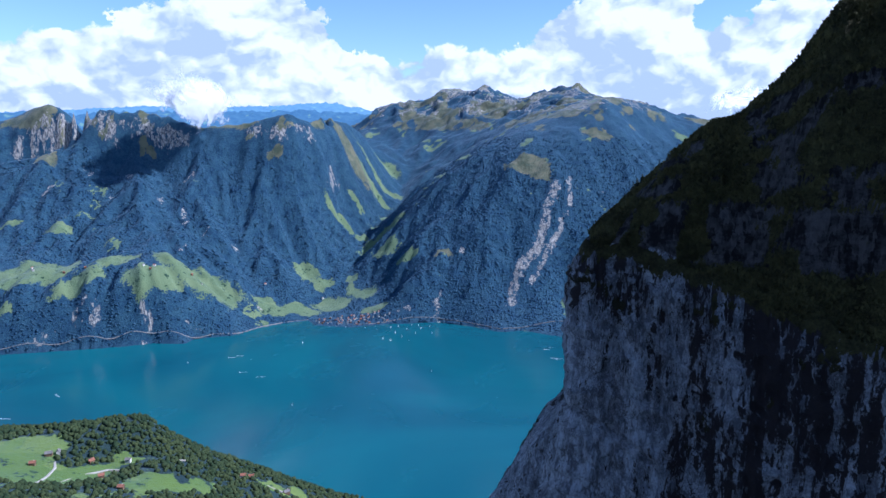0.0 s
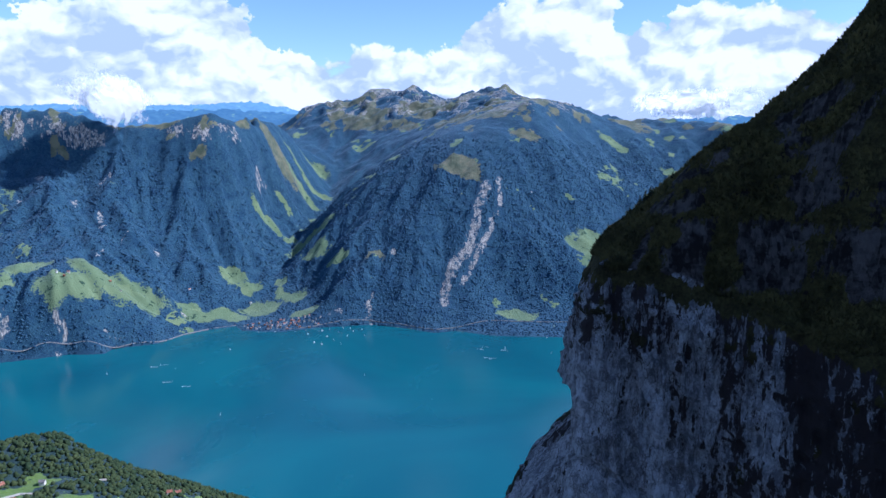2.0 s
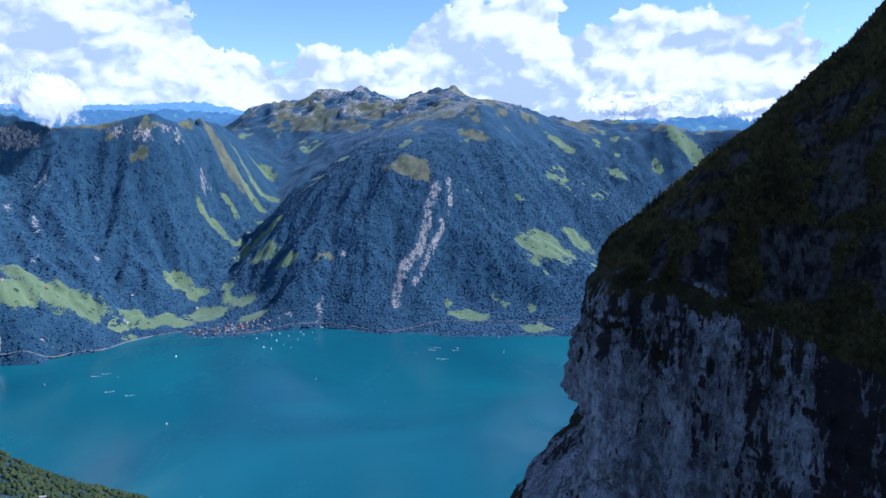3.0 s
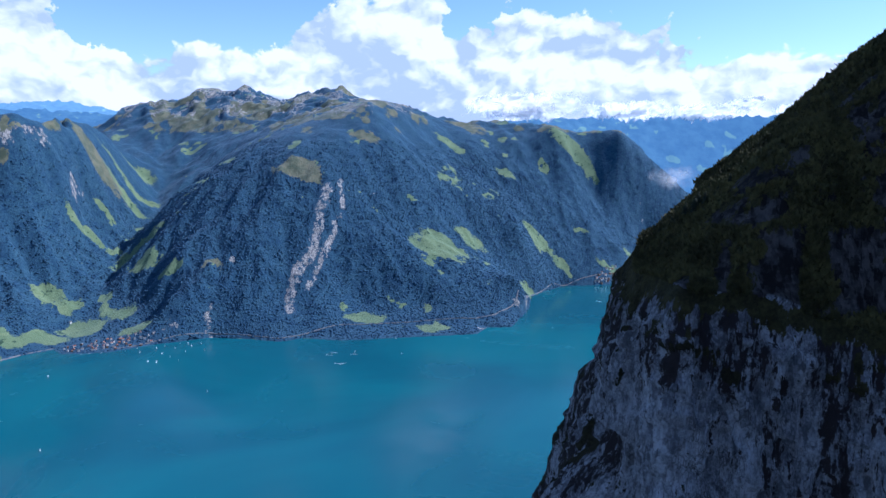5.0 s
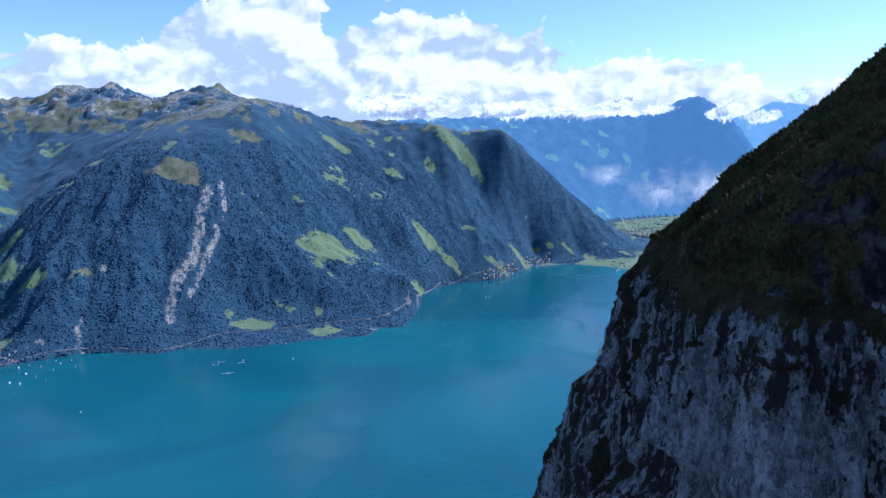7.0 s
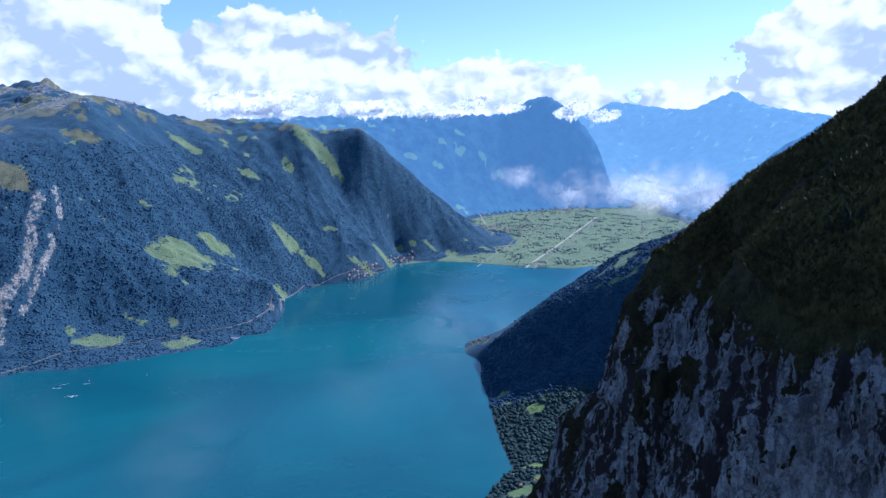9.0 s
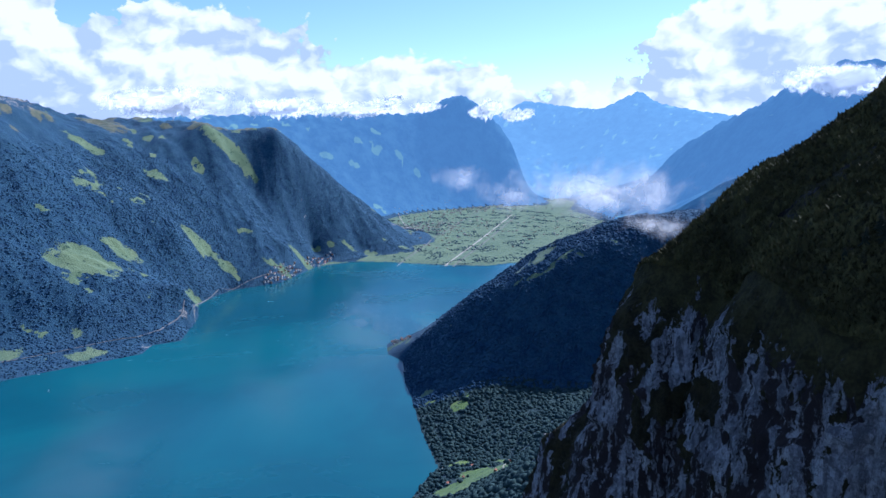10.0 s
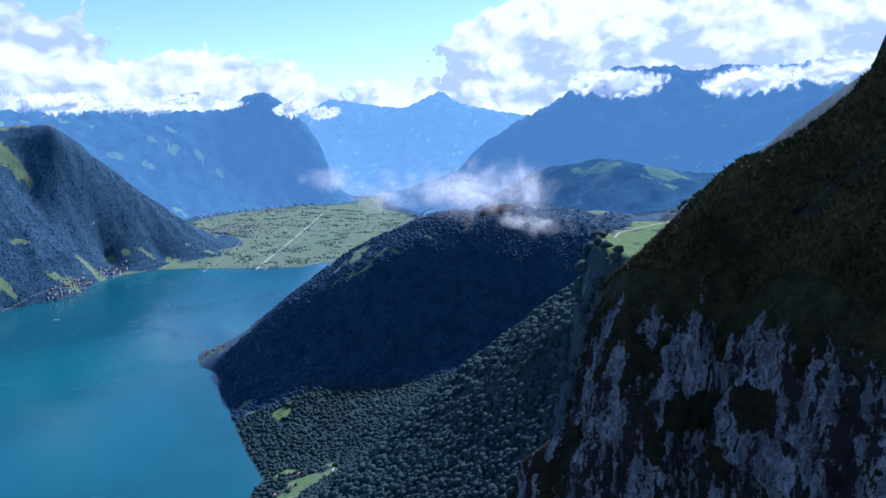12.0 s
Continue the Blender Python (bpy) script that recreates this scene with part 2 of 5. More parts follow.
# the front wall is clean beside the buttress and black with wet further along and near the rim
clean = N.math("MULTIPLY", N.ramp(run, 86.0, 91.0), N.math("MULTIPLY", N.ramp(run, 97.5, 96.0), N.ramp(fall, 2.0, 5.5)))
dirt = N.math("MULTIPLY_ADD", streak, 0.46, N.math("MULTIPLY_ADD", streak_b, 0.2, N.math("MULTIPLY_ADD", ragged, 0.26, N.math("MULTIPLY", shard, 0.115))))
dirt = N.math("ADD", N.math("ADD", N.ramp(run, 70.0, 92.0, 0.04, 0.008), N.ramp(run, 96.5, 99.0, 0.0, -0.006)), N.math("MULTIPLY_ADD", clean, -0.085, dirt))
dirty = N.ramp(dirt, 0.505, 0.542)
stone = N.mix(dirty, pale, (0.040, 0.033, 0.036))
strata = N.noise(N.vec(N.math("MULTIPLY", N.split(p)[0], 1.3), N.math("MULTIPLY", N.split(p)[1], 1.3), N.math("MULTIPLY", N.split(p)[2], 2.4)), 1.0, 7, 0.68, 0.5)
layered = N.mix(N.ramp(N.math("MULTIPLY_ADD", strata, 0.4, N.math("MULTIPLY_ADD", streak, 0.35, N.math("MULTIPLY", shard, 0.25))), 0.40, 0.62), (0.014, 0.012, 0.013), (0.13, 0.122, 0.12))
stone = N.mix(N.ramp(fall, -0.3, 0.0), layered, stone)
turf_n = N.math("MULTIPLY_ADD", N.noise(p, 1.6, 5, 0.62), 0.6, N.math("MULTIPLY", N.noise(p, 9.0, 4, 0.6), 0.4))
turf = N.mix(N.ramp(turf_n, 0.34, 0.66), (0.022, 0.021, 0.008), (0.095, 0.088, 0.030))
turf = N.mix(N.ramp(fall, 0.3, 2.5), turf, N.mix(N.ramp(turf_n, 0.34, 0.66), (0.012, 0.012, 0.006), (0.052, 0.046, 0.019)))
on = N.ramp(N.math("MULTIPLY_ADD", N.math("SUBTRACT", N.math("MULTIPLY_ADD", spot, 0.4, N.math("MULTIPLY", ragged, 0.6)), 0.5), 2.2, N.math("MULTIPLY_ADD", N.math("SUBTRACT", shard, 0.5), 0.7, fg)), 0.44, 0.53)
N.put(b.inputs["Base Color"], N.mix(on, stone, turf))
rough_h = N.math("ADD", N.math("MULTIPLY_ADD", crack, 0.3, N.math("MULTIPLY", shard, 0.8)), N.math("ADD", N.math("MULTIPLY", ragged, 1.1), N.math("MULTIPLY", grit, 0.35)))
N.put(b.inputs["Normal"], N.bump(rough_h, 1.0, 0.5))

# first leaf colour carries the blue of distance haze, second a trace of it
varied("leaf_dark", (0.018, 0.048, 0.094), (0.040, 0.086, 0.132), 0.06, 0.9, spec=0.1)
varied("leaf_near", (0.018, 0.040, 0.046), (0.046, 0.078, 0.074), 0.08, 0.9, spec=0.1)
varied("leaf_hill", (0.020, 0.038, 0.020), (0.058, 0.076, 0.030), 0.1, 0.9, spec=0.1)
varied("needle", (0.006, 0.010, 0.006), (0.018, 0.026, 0.012), 2.0, 0.9)
varied("bark", (0.03, 0.022, 0.016), (0.08, 0.06, 0.045), 6.0, 0.9)
varied("grass_blade", (0.026, 0.026, 0.009), (0.10, 0.092, 0.032), 0.5, 0.9)
varied("plaster", (0.55, 0.52, 0.47), (0.72, 0.69, 0.65), 0.6)
varied("timber", (0.10, 0.06, 0.04), (0.2, 0.13, 0.08), 0.9)
varied("roof_tile", (0.22, 0.085, 0.055), (0.34, 0.15, 0.10), 1.2)
varied("roof_slate", (0.13, 0.12, 0.12), (0.24, 0.22, 0.21), 1.2)
varied("asphalt", (0.15, 0.15, 0.15), (0.24, 0.235, 0.23), 0.1)
varied("gravel", (0.34, 0.31, 0.27), (0.48, 0.45, 0.40), 0.2)
varied("boat_white", (0.75, 0.76, 0.78), (0.85, 0.86, 0.87), 1.0, 0.4)
varied("foam", (0.35, 0.45, 0.5), (0.6, 0.68, 0.72), 0.8, 0.7)
varied("glass_dark", (0.03, 0.04, 0.05), (0.06, 0.07, 0.08), 1.0, 0.15, spec=0.5)


def cloud_material(name, scale, lo, hi, most):
    """White vapour: dense in the middle of a layer, torn to shreds at its border."""
    m, N, b = material(name, 1.0, 0.0)
    out = m.node_tree.nodes["Material Output"]
    d, t, mix, clear, add = (N.n.new(k) for k in ("ShaderNodeBsdfDiffuse", "ShaderNodeBsdfTranslucent", "ShaderNodeMixShader", "ShaderNodeBsdfTransparent", "ShaderNodeMixShader"))
    d.inputs[0].default_value = t.inputs[0].default_value = (0.95, 0.95, 0.96, 1)
    add.inputs[0].default_value = 0.6
    N.l.new(d.outputs[0], add.inputs[1])
    N.l.new(t.outputs[0], add.inputs[2])
    n = N.noise(N.where(), scale, 8, 0.62, 0.4)
    thick = N.math("MULTIPLY_ADD", N.math("SUBTRACT", n, 0.5), 2.4, N.split(N.attribute("fade"))[0])
    N.put(mix.inputs[0], N.ramp(thick, lo, hi, 0.0, most))
    N.l.new(clear.outputs[0], mix.inputs[1])
    N.l.new(add.outputs[0], mix.inputs[2])
    N.l.new(mix.outputs[0], out.inputs["Surface"])
    return m

cloud_material("cloud_vapour", 0.026, 0.12, 0.6, 0.97)
cloud_material("mist_vapour", 0.24, 0.35, 1.5, 0.5)
varied("town_wall", (0.20, 0.18, 0.16), (0.5, 0.47, 0.44), 0.05)

# ---- the land: break lines of shore, ridge and valley, and the surface through them ----
SHORE_EAST = [(-950, 780), (-760, 840), (-597, 893), (-529, 909), (-460, 927), (-413, 946), (-366, 944), (-360, 968), (-308, 986), (-288, 1021), (-252, 1050), (-215, 1067), (-201, 1041), (-142, 1030), (-83, 1050), (-8, 1061), (41, 1039), (87, 1008), (123, 1015), (172, 986), (214, 979), (279, 970), (377, 954), (404, 983), (443, 973), (483, 1024), (530, 1088), (573, 1168), (665, 1212), (762, 1197), (799, 1213), (914, 1283), (1015, 1264)]
SHORE_SOUTH = [(1015, 1264), (1066, 1201), (1125, 1077), (1178, 1005), (1283, 965)]
SHORE_WEST = [(1283, 965), (1180, 880), (1040, 800), (960, 760), (850, 745), (740, 745), (683, 736), (634, 739), (603, 702), (597, 667), (555, 621), (500, 552), (455, 494), (413, 433), (386, 424), (330, 400), (240, 400), (120, 400), (20, 420), (-40, 480), (-110, 500), (-200, 520), (-330, 540), (-520, 560), (-760, 560), (-950, 540)]
SHORE_EAST_POLY = SHORE_EAST + SHORE_SOUTH[1:] + SHORE_WEST[1:]
LINES = dict(
    fron_crest=[(-1035, 1167, 203), (-932, 1226, 239), (-814, 1283, 278), (-756, 1296, 312), (-689, 1310, 332), (-623, 1326, 334), (-523, 1342, 324), (-473, 1350, 306), (-387, 1356, 311), (-299, 1368, 330), (-269, 1394, 314), (-241, 1460, 326), (-195, 1669, 291)],
    fron_wall_foot=[(-791, 1239, 239), (-702, 1263, 256), (-610, 1288, 264), (-513, 1303, 242), (-410, 1312, 247), (-307, 1330, 271)],
    fron_back=[(-949, 1200, 200), (-640, 1330, 270), (-440, 1390, 250), (-250, 1450, 280)],
    bench_edge=[(-712, 903, 50), (-614, 931, 59), (-505, 949, 67), (-431, 963, 77), (-376, 986, 55), (-311, 1045, 27)],
    bench_back=[(-767, 987, 112), (-670, 1026, 105), (-571, 1050, 101), (-464, 1090, 126), (-357, 1114, 71), (-272, 1143, 46), (-214, 1135, 9)],
    fron_waist=[(-841, 1094, 165), (-730, 1130, 161), (-623, 1158, 163), (-527, 1205, 192), (-370, 1236, 150), (-274, 1256, 127), (-242, 1318, 173), (-213, 1424, 244), (-212, 1404, 188), (-225, 1270, 104)],
    side_valley=[(-134, 1090, 6), (-158, 1215, 41), (-154, 1336, 88), (-120, 1555, 151), (-126, 1735, 218), (-174, 1872, 272)],
    back_crest=[(-245, 2106, 327), (-176, 2093, 368), (-108, 2077, 384), (-58, 2079, 378), (-8, 2070, 408), (74, 2059, 411), (123, 2056, 424), (195, 2031, 388), (233, 2007, 382), (277, 1981, 397), (325, 1953, 422), (343, 1945, 411), (363, 1936, 425), (393, 1890, 396)],
    back_foot=[(-98, 1877, 272), (-37, 1860, 287), (96, 1837, 324), (236, 1784, 352)],
    far_north=[(-1601, 2537, 347), (-1510, 2593, 359), (-1427, 2752, 350), (-1282, 2932, 387), (-928, 3167, 388), (-758, 3315, 406), (-525, 3359, 429), (-366, 3380, 386)],
    far_north_foot=[(-1300, 1700, 120), (-700, 1800, 200), (-350, 2000, 240)],
    roph_crest=[(330, 1453, 363), (383, 1471, 350), (424, 1505, 355), (478, 1551, 338), (565, 1606, 326), (720, 1618, 328), (827, 1519, 309), (927, 1423, 294), (1023, 1427, 231), (1121, 1413, 149), (1249, 1367, 39)],
    roph_west=[(287, 1462, 349), (205, 1456, 320), (133, 1434, 291), (18, 1410, 234), (-50, 1379, 190), (-92, 1327, 140), (-116, 1229, 79), (-89, 1132, 30)],
    roph_shoulder=[(176, 1318, 265), (121, 1294, 240), (205, 1248, 202), (174, 1202, 156), (139, 1142, 87)],
    roph_foot=[(-59, 1113, 53), (-3, 1110, 54), (15, 1170, 110), (77, 1248, 181)],
    roph_south=[(357, 1358, 286), (319, 1264, 204), (264, 1175, 125), (326, 1117, 82), (232, 1090, 28)],
    axen=[(493, 1409, 238), (414, 1193, 114), (431, 1122, 73), (319, 1067, 25), (412, 1027, 25), (523, 1235, 124), (493, 1068, 58), (478, 1200, 98), (553, 1199, 69)],
    fluelen=[(779, 1465, 307), (705, 1413, 221), (843, 1404, 178), (721, 1302, 107), (828, 1271, 63), (961, 1348, 24), (1079, 1319, 17)],
    plain_floor=[(1100, 1230, 1), (1200, 1080, 1), (1350, 1000, 2), (1500, 1250, 3), (1750, 1500, 6), (2100, 1700, 10), (2450, 1780, 16), (1500, 950, 4), (1900, 1200, 8), (2250, 1400, 12), (1250, 1330, 6), (1355, 1700, 20)],
    east_range=[(975, 2325, 337), (1191, 2333, 344), (1419, 2318, 361), (1626, 2237, 366), (1831, 2136, 365), (2029, 2017, 364), (2113, 1972, 412), (2167, 1941, 430), (2233, 1894, 380), (2308, 1865, 331), (2384, 1832, 238), (2456, 1820, 74)],
    east_range_foot=[(1355, 1877, 88), (1633, 1910, 58), (1925, 1880, 40), (2224, 1800, 22)],
    east_range_mid=[(1487, 2053, 200), (1719, 2008, 206), (1966, 1952, 191)],
    schachental=[(900, 1750, 120), (1050, 1980, 190), (800, 2100, 260)],
    south_range=[(3466, 2556, 483), (3636, 2303, 430), (3687, 2120, 415), (3720, 1953, 533), (3789, 1814, 410), (3682, 1559, 385), (3566, 1305, 365)],
    south_gap=[(2687, 1925, 56), (3022, 1965, 121), (3224, 2204, 226)],
    gitschen=[(2366, 1088, 237), (2280, 902, 328), (2211, 797, 364), (2140, 691, 408), (2113, 604, 435), (2089, 532, 477), (2087, 499, 482), (2099, 436, 464), (2061, 367, 471), (2069, 307, 451), (2030, 203, 462), (1986, 66, 446), (1884, -50, 466)],
    gitschen_foot=[(2466, 1444, 40), (2194, 1212, 40), (1909, 885, 62), (1782, 662, 148), (1709, 490, 202), (1679, 346, 193), (1657, 218, 211), (1625, 101, 227)],
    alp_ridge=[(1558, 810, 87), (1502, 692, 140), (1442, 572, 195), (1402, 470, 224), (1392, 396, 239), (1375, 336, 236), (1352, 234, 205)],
    alp_ridge_foot=[(1333, 700, 92), (1250, 421, 152), (1184, 272, 147)],
    shore_spur=[(964, 737, 46), (976, 736, 64), (1007, 709, 87), (1043, 671, 110), (1095, 595, 134)],
    bauen_ridge=[(614, 658, 30), (618, 624, 51), (628, 567, 95), (649, 515, 124), (679, 470, 145), (719, 430, 168), (771, 393, 181), (837, 334, 184), (914, 242, 184)],
    bauen_face=[(537, 574, 8), (508, 490, 12), (541, 471, 22), (590, 447, 30), (631, 413, 38), (664, 372, 45), (712, 322, 60), (768, 272, 78)],
    gruon_ridge=[(393, 1432, 308), (430, 1400, 271), (464, 1357, 232), (524, 1280, 164), (569, 1226, 120)],
    bauen_dale=[(415, 415, 7), (451, 379, 13), (472, 357, 33), (516, 323, 61), (556, 284, 86)],
    wood_ridge=[(307, 279, 84), (303, 232, 131), (286, 178, 183), (268, 142, 210), (255, 119, 224)],
    seelisberg=[(-315, 463, 83), (-282, 461, 86), (-241, 438, 101), (-214, 430, 111), (-194, 428, 113), (-182, 433, 101), (-156, 443, 82), (-140, 454, 67), (-116, 466, 50), (-92, 471, 39), (-60, 476, 29)],
    seelisberg_meadow=[(-216, 313, 125), (-206, 343, 115), (-191, 374, 109), (-156, 368, 109), (-128, 379, 92)],
    under_cliff=[(60, -60, 210), (0, 20, 200), (0, 60, 195), (30, 90, 200), (100, 115, 205), (0, 200, 130), (120, 240, 110), (-150, 100, 190), (-300, 200, 170), (220, 330, 40), (100, 330, 40), (-20, 330, 50)],
    alp_meadow=[(131, 79, 275), (152, 77, 275), (173, 72, 273), (194, 66, 277), (113, 66, 277), (115, 58, 280), (122, 75, 276), (140, 80, 275), (165, 78, 274), (100, 62, 277), (185, 74, 275), (210, 70, 278), (140, 60, 275), (170, 58, 274), (200, 55, 274), (125, 50, 280), (240, 60, 280), (92, 50, 280)],
    alp_foot=[(122, 88, 212), (140, 90, 212), (163, 90, 210), (104, 80, 214), (84, 70, 216), (62, 62, 215), (184, 90, 214), (208, 92, 220), (235, 96, 224)],
    # its high places stand unseen right of the view, raised to shade the turf
    home_slope=[(29, 33, 298), (34, 28, 306), (45, 22, 312), (31, 38, 290), (40, 41, 284), (60, 17, 342), (76, 18, 356), (74, 10, 366), (68, 31, 296), (58, 30, 300), (60, 5, 360), (48, 12, 328), (90, 5, 385), (115, -12, 415), (150, -30, 420), (70, 44, 278), (100, 52, 276), (84, 34, 286), (110, 30, 284), (150, 35, 278), (200, 40, 278), (250, 45, 282), (140, 14, 296), (200, 5, 296)],
    home_crest=[(286, 48, 293), (296, 43, 301), (306, 30, 312), (315, 20, 320), (330, -60, 350), (220, -50, 380), (90, -60, 370), (60, -140, 300), (-100, -200, 250), (-300, -200, 230)],
    behind=[(-900, -400, 200), (-300, -900, 200), (500, -700, 250), (1300, -500, 300), (2200, -900, 400), (-1800, 300, 200), (-2600, 1500, 250), (3600, 300, 300), (4300, 1200, 290), (4600, 2600, 290), (2800, 3200, 220), (1200, 3300, 220), (200, 2600, 260), (500, 2100, 260), (-3500, 3000, 250), (-3500, -2500, 200), (0, -3800, 250), (3500, -2500, 350), (0, 4600, 350), (4600, 4600, 400), (-4500, 4500, 300)],
)

for crest, push, drop in (("east_range", 1.07, 110), ("gitschen", 1.08, 110), ("south_range", 1.06, 130)):
    LINES[crest + "_back"] = [(x * push, y * push, max(z - drop, 20)) for x, y, z in LINES[crest]]


def along(points, step):
    out = []
    for a, b in zip(points, points[1:]):
        a, b = np.array(a, float), np.array(b, float)
        k = max(1, int(np.hypot(*(b - a)[:2]) / step))
        out += [a + (b - a) * i / k for i in range(k)]
    return out + [np.array(points[-1], float)]


def hashed(i, j, seed):
    v = np.sin(i * 127.1 + j * 311.7 + seed * 74.7) * 43758.5453
    return v - np.floor(v)


def waves(x, y, seed=0):
    """Smooth value noise from 0 to 1."""
    i, j = np.floor(x), np.floor(y)
    u, v = x - i, y - j
    u, v = u * u * u * (u * (u * 6 - 15) + 10), v * v * v * (v * (v * 6 - 15) + 10)
    a, b = hashed(i, j, seed), hashed(i + 1, j, seed)
    c, d = hashed(i, j + 1, seed), hashed(i + 1, j + 1, seed)
    return (a + (b - a) * u) * (1 - v) + (c + (d - c) * u) * v


def fractal(x, y, octaves=5, seed=0, ridged=False):
    total, size, weight = 0.0, 1.0, 0.5
    for k in range(octaves):
        w = waves(x * size + 17.3 * k, y * size - 9.1 * k, seed + k)
        total = total + weight * ((1 - np.abs(2 * w - 1)) if ridged else w)
        size, weight = size * 2.03, weight * 0.5
    return total / (1 - 0.5 ** octaves)


def inside(poly, x, y):
    hit = np.zeros(np.shape(x), bool)
    for (x0, y0), (x1, y1) in zip(poly, poly[1:] + poly[:1]):
        if y0 != y1:
            hit ^= ((y0 > y) != (y1 > y)) & (x < (x1 - x0) * (y - y0) / (y1 - y0) + x0)
    return hit


def near_line(poly, x, y, closed=True):
    best = np.full(np.shape(x), 1e9)
    for (x0, y0), (x1, y1) in zip(poly, poly[1:] + (poly[:1] if closed else [])):
        dx, dy = x1 - x0, y1 - y0
        s = np.clip(((x - x0) * dx + (y - y0) * dy) / (dx * dx + dy * dy + 1e-9), 0, 1)
        best = np.minimum(best, np.hypot(x - x0 - s * dx, y - y0 - s * dy))
    return best

SPOTS = ("behind", "under_cliff", "plain_floor", "alp_meadow", "alp_foot", "home_slope", "axen", "fluelen", "schachental", "seelisberg_meadow")  # single places, no lines
known = [p for name, line in LINES.items() for p in ([np.array(p, float) for p in line] if name in SPOTS else along(line, 22))]
known += [np.array((*p[:2], 0.0)) for p in along([(*p, 0.0) for p in SHORE_EAST_POLY], 40)]
known = np.array(known)
known = known[np.sort(np.unique(known[:, :2].round(0), axis=0, return_index=True)[1])]
KX, KY = known[:, 0] / 1000, known[:, 1] / 1000
SOFT = 0.003  # rounds the surface at its break lines
gap = np.sqrt((KX[:, None] - KX) ** 2 + (KY[:, None] - KY) ** 2 + SOFT ** 2)
system = np.block([[gap, np.ones((len(KX), 1))], [np.ones((1, len(KX))), np.zeros((1, 1))]])
weights = np.linalg.solve(system, np.r_[known[:, 2], 0])


def base_height(x, y):
    flat, out = np.c_[np.ravel(x), np.ravel(y)] / 1000, []
    for part in np.array_split(flat, max(1, len(flat) // 20000)):
        d2 = (part[:, :1] - KX) ** 2 + (part[:, 1:] - KY) ** 2
        out.append(np.sqrt(d2 + SOFT ** 2) @ weights[:-1] + weights[-1])
    return np.concatenate(out).reshape(np.shape(x))


# fall of the broad surface, on a coarse grid, for the run of the gullies
GRID_X, GRID_Y, GRID_STEP = -2400.0, -1000.0, 25.0
coarse_x, coarse_y = np.meshgrid(GRID_X + GRID_STEP * np.arange(280), GRID_Y + GRID_STEP * np.arange(200))
coarse = base_height(coarse_x, coarse_y)
fall_y, fall_x = np.gradient(coarse, GRID_STEP)


def on_grid(field, x, y):
    """A coarse grid's value between its points."""
    u, v = np.clip((x - GRID_X) / GRID_STEP, 0, field.shape[1] - 1.001), np.clip((y - GRID_Y) / GRID_STEP, 0, field.shape[0] - 1.001)
    i, j = u.astype(int), v.astype(int)
    u, v = u - i, v - j
    return (field[j, i] * (1 - u) + field[j, i + 1] * u) * (1 - v) + (field[j + 1, i] * (1 - u) + field[j + 1, i + 1] * u) * v


def eroded(x, y, size, deep, octaves, seed):
    """Ribs and gullies that run down the fall of the slope and branch, from broad to fine."""
    gx, gy = on_grid(fall_x, x, y), on_grid(fall_y, x, y)
    strong = np.clip(np.hypot(gx, gy) * 2.2 - 0.12, 0, 1)
    total = np.zeros(np.shape(x))
    for k in range(octaves):
        g = np.hypot(gx, gy) + 0.03
        ax, ay = gy / g, -gx / g
        px, py = x / size, y / size
        i, j = np.floor(px), np.floor(py)
        c = s = w = 1e-6
        for a in (-1, 0, 1):
            for b in (-1, 0, 1):
                qx, qy = px - i - a - hashed(i + a, j + b, seed + k), py - j - b - hashed(i + a, j + b, seed + k + 50)
                near = np.exp(-2.2 * (qx * qx + qy * qy))
                turn = (qx * ax + qy * ay) * 6.0
                c, s, w = c + near * np.cos(turn), s - near * np.sin(turn), w + near
        total = total + deep * (c / w)
        slant = 6.0 * deep / size * (s / w) * strong
        gx, gy = gx + slant * ax, gy + slant * ay
        size, deep = size * 0.5, deep * 0.52
    return total * strong


def land(x, y):
    """Height of the ground, with its gullies and knolls; below zero in the lake."""
    h = base_height(x, y)
    lake = inside(SHORE_EAST_POLY, x, y)
    shore = near_line(SHORE_EAST_POLY, x, y)
    r = np.hypot(x, y)
    steep = np.clip((h - 6) / 60, 0, 1)
    far = np.clip((r - 700) / 300, 0, 1)
    knoll = fractal(x / 52, y / 52, 6, 11) - 0.5
    crag = (fractal(x / 38, y / 38, 5, 13, True) - 0.6) * np.clip((h - 285) / 60, 0, 1) * np.clip((r - 1500) / 200, 0, 1)
    calm = np.clip((335 - h) / 70, 0.35, 1)
    h = h + steep * (far * (calm * np.clip(0.62 - x / 700, 0.36, 1) * eroded(x, y, 95.0, 12.0, 5, 3) + 14 * knoll + 34 * crag) + (1 - far) * np.clip((r - 180) / 25, 2, 9) * knoll)
    h = np.where((x > 88) & (x < 250) & (y > 50) & (y < 110), np.minimum(h, 277 + 0.25 * np.maximum(66 - y, 0)), h)  # the flat alp
    h = np.where(lake, -np.minimum(shore * 0.5, 30) - 0.3, np.maximum(h, np.minimum(0.35 + shore * 0.05, 1.5)))
    return h

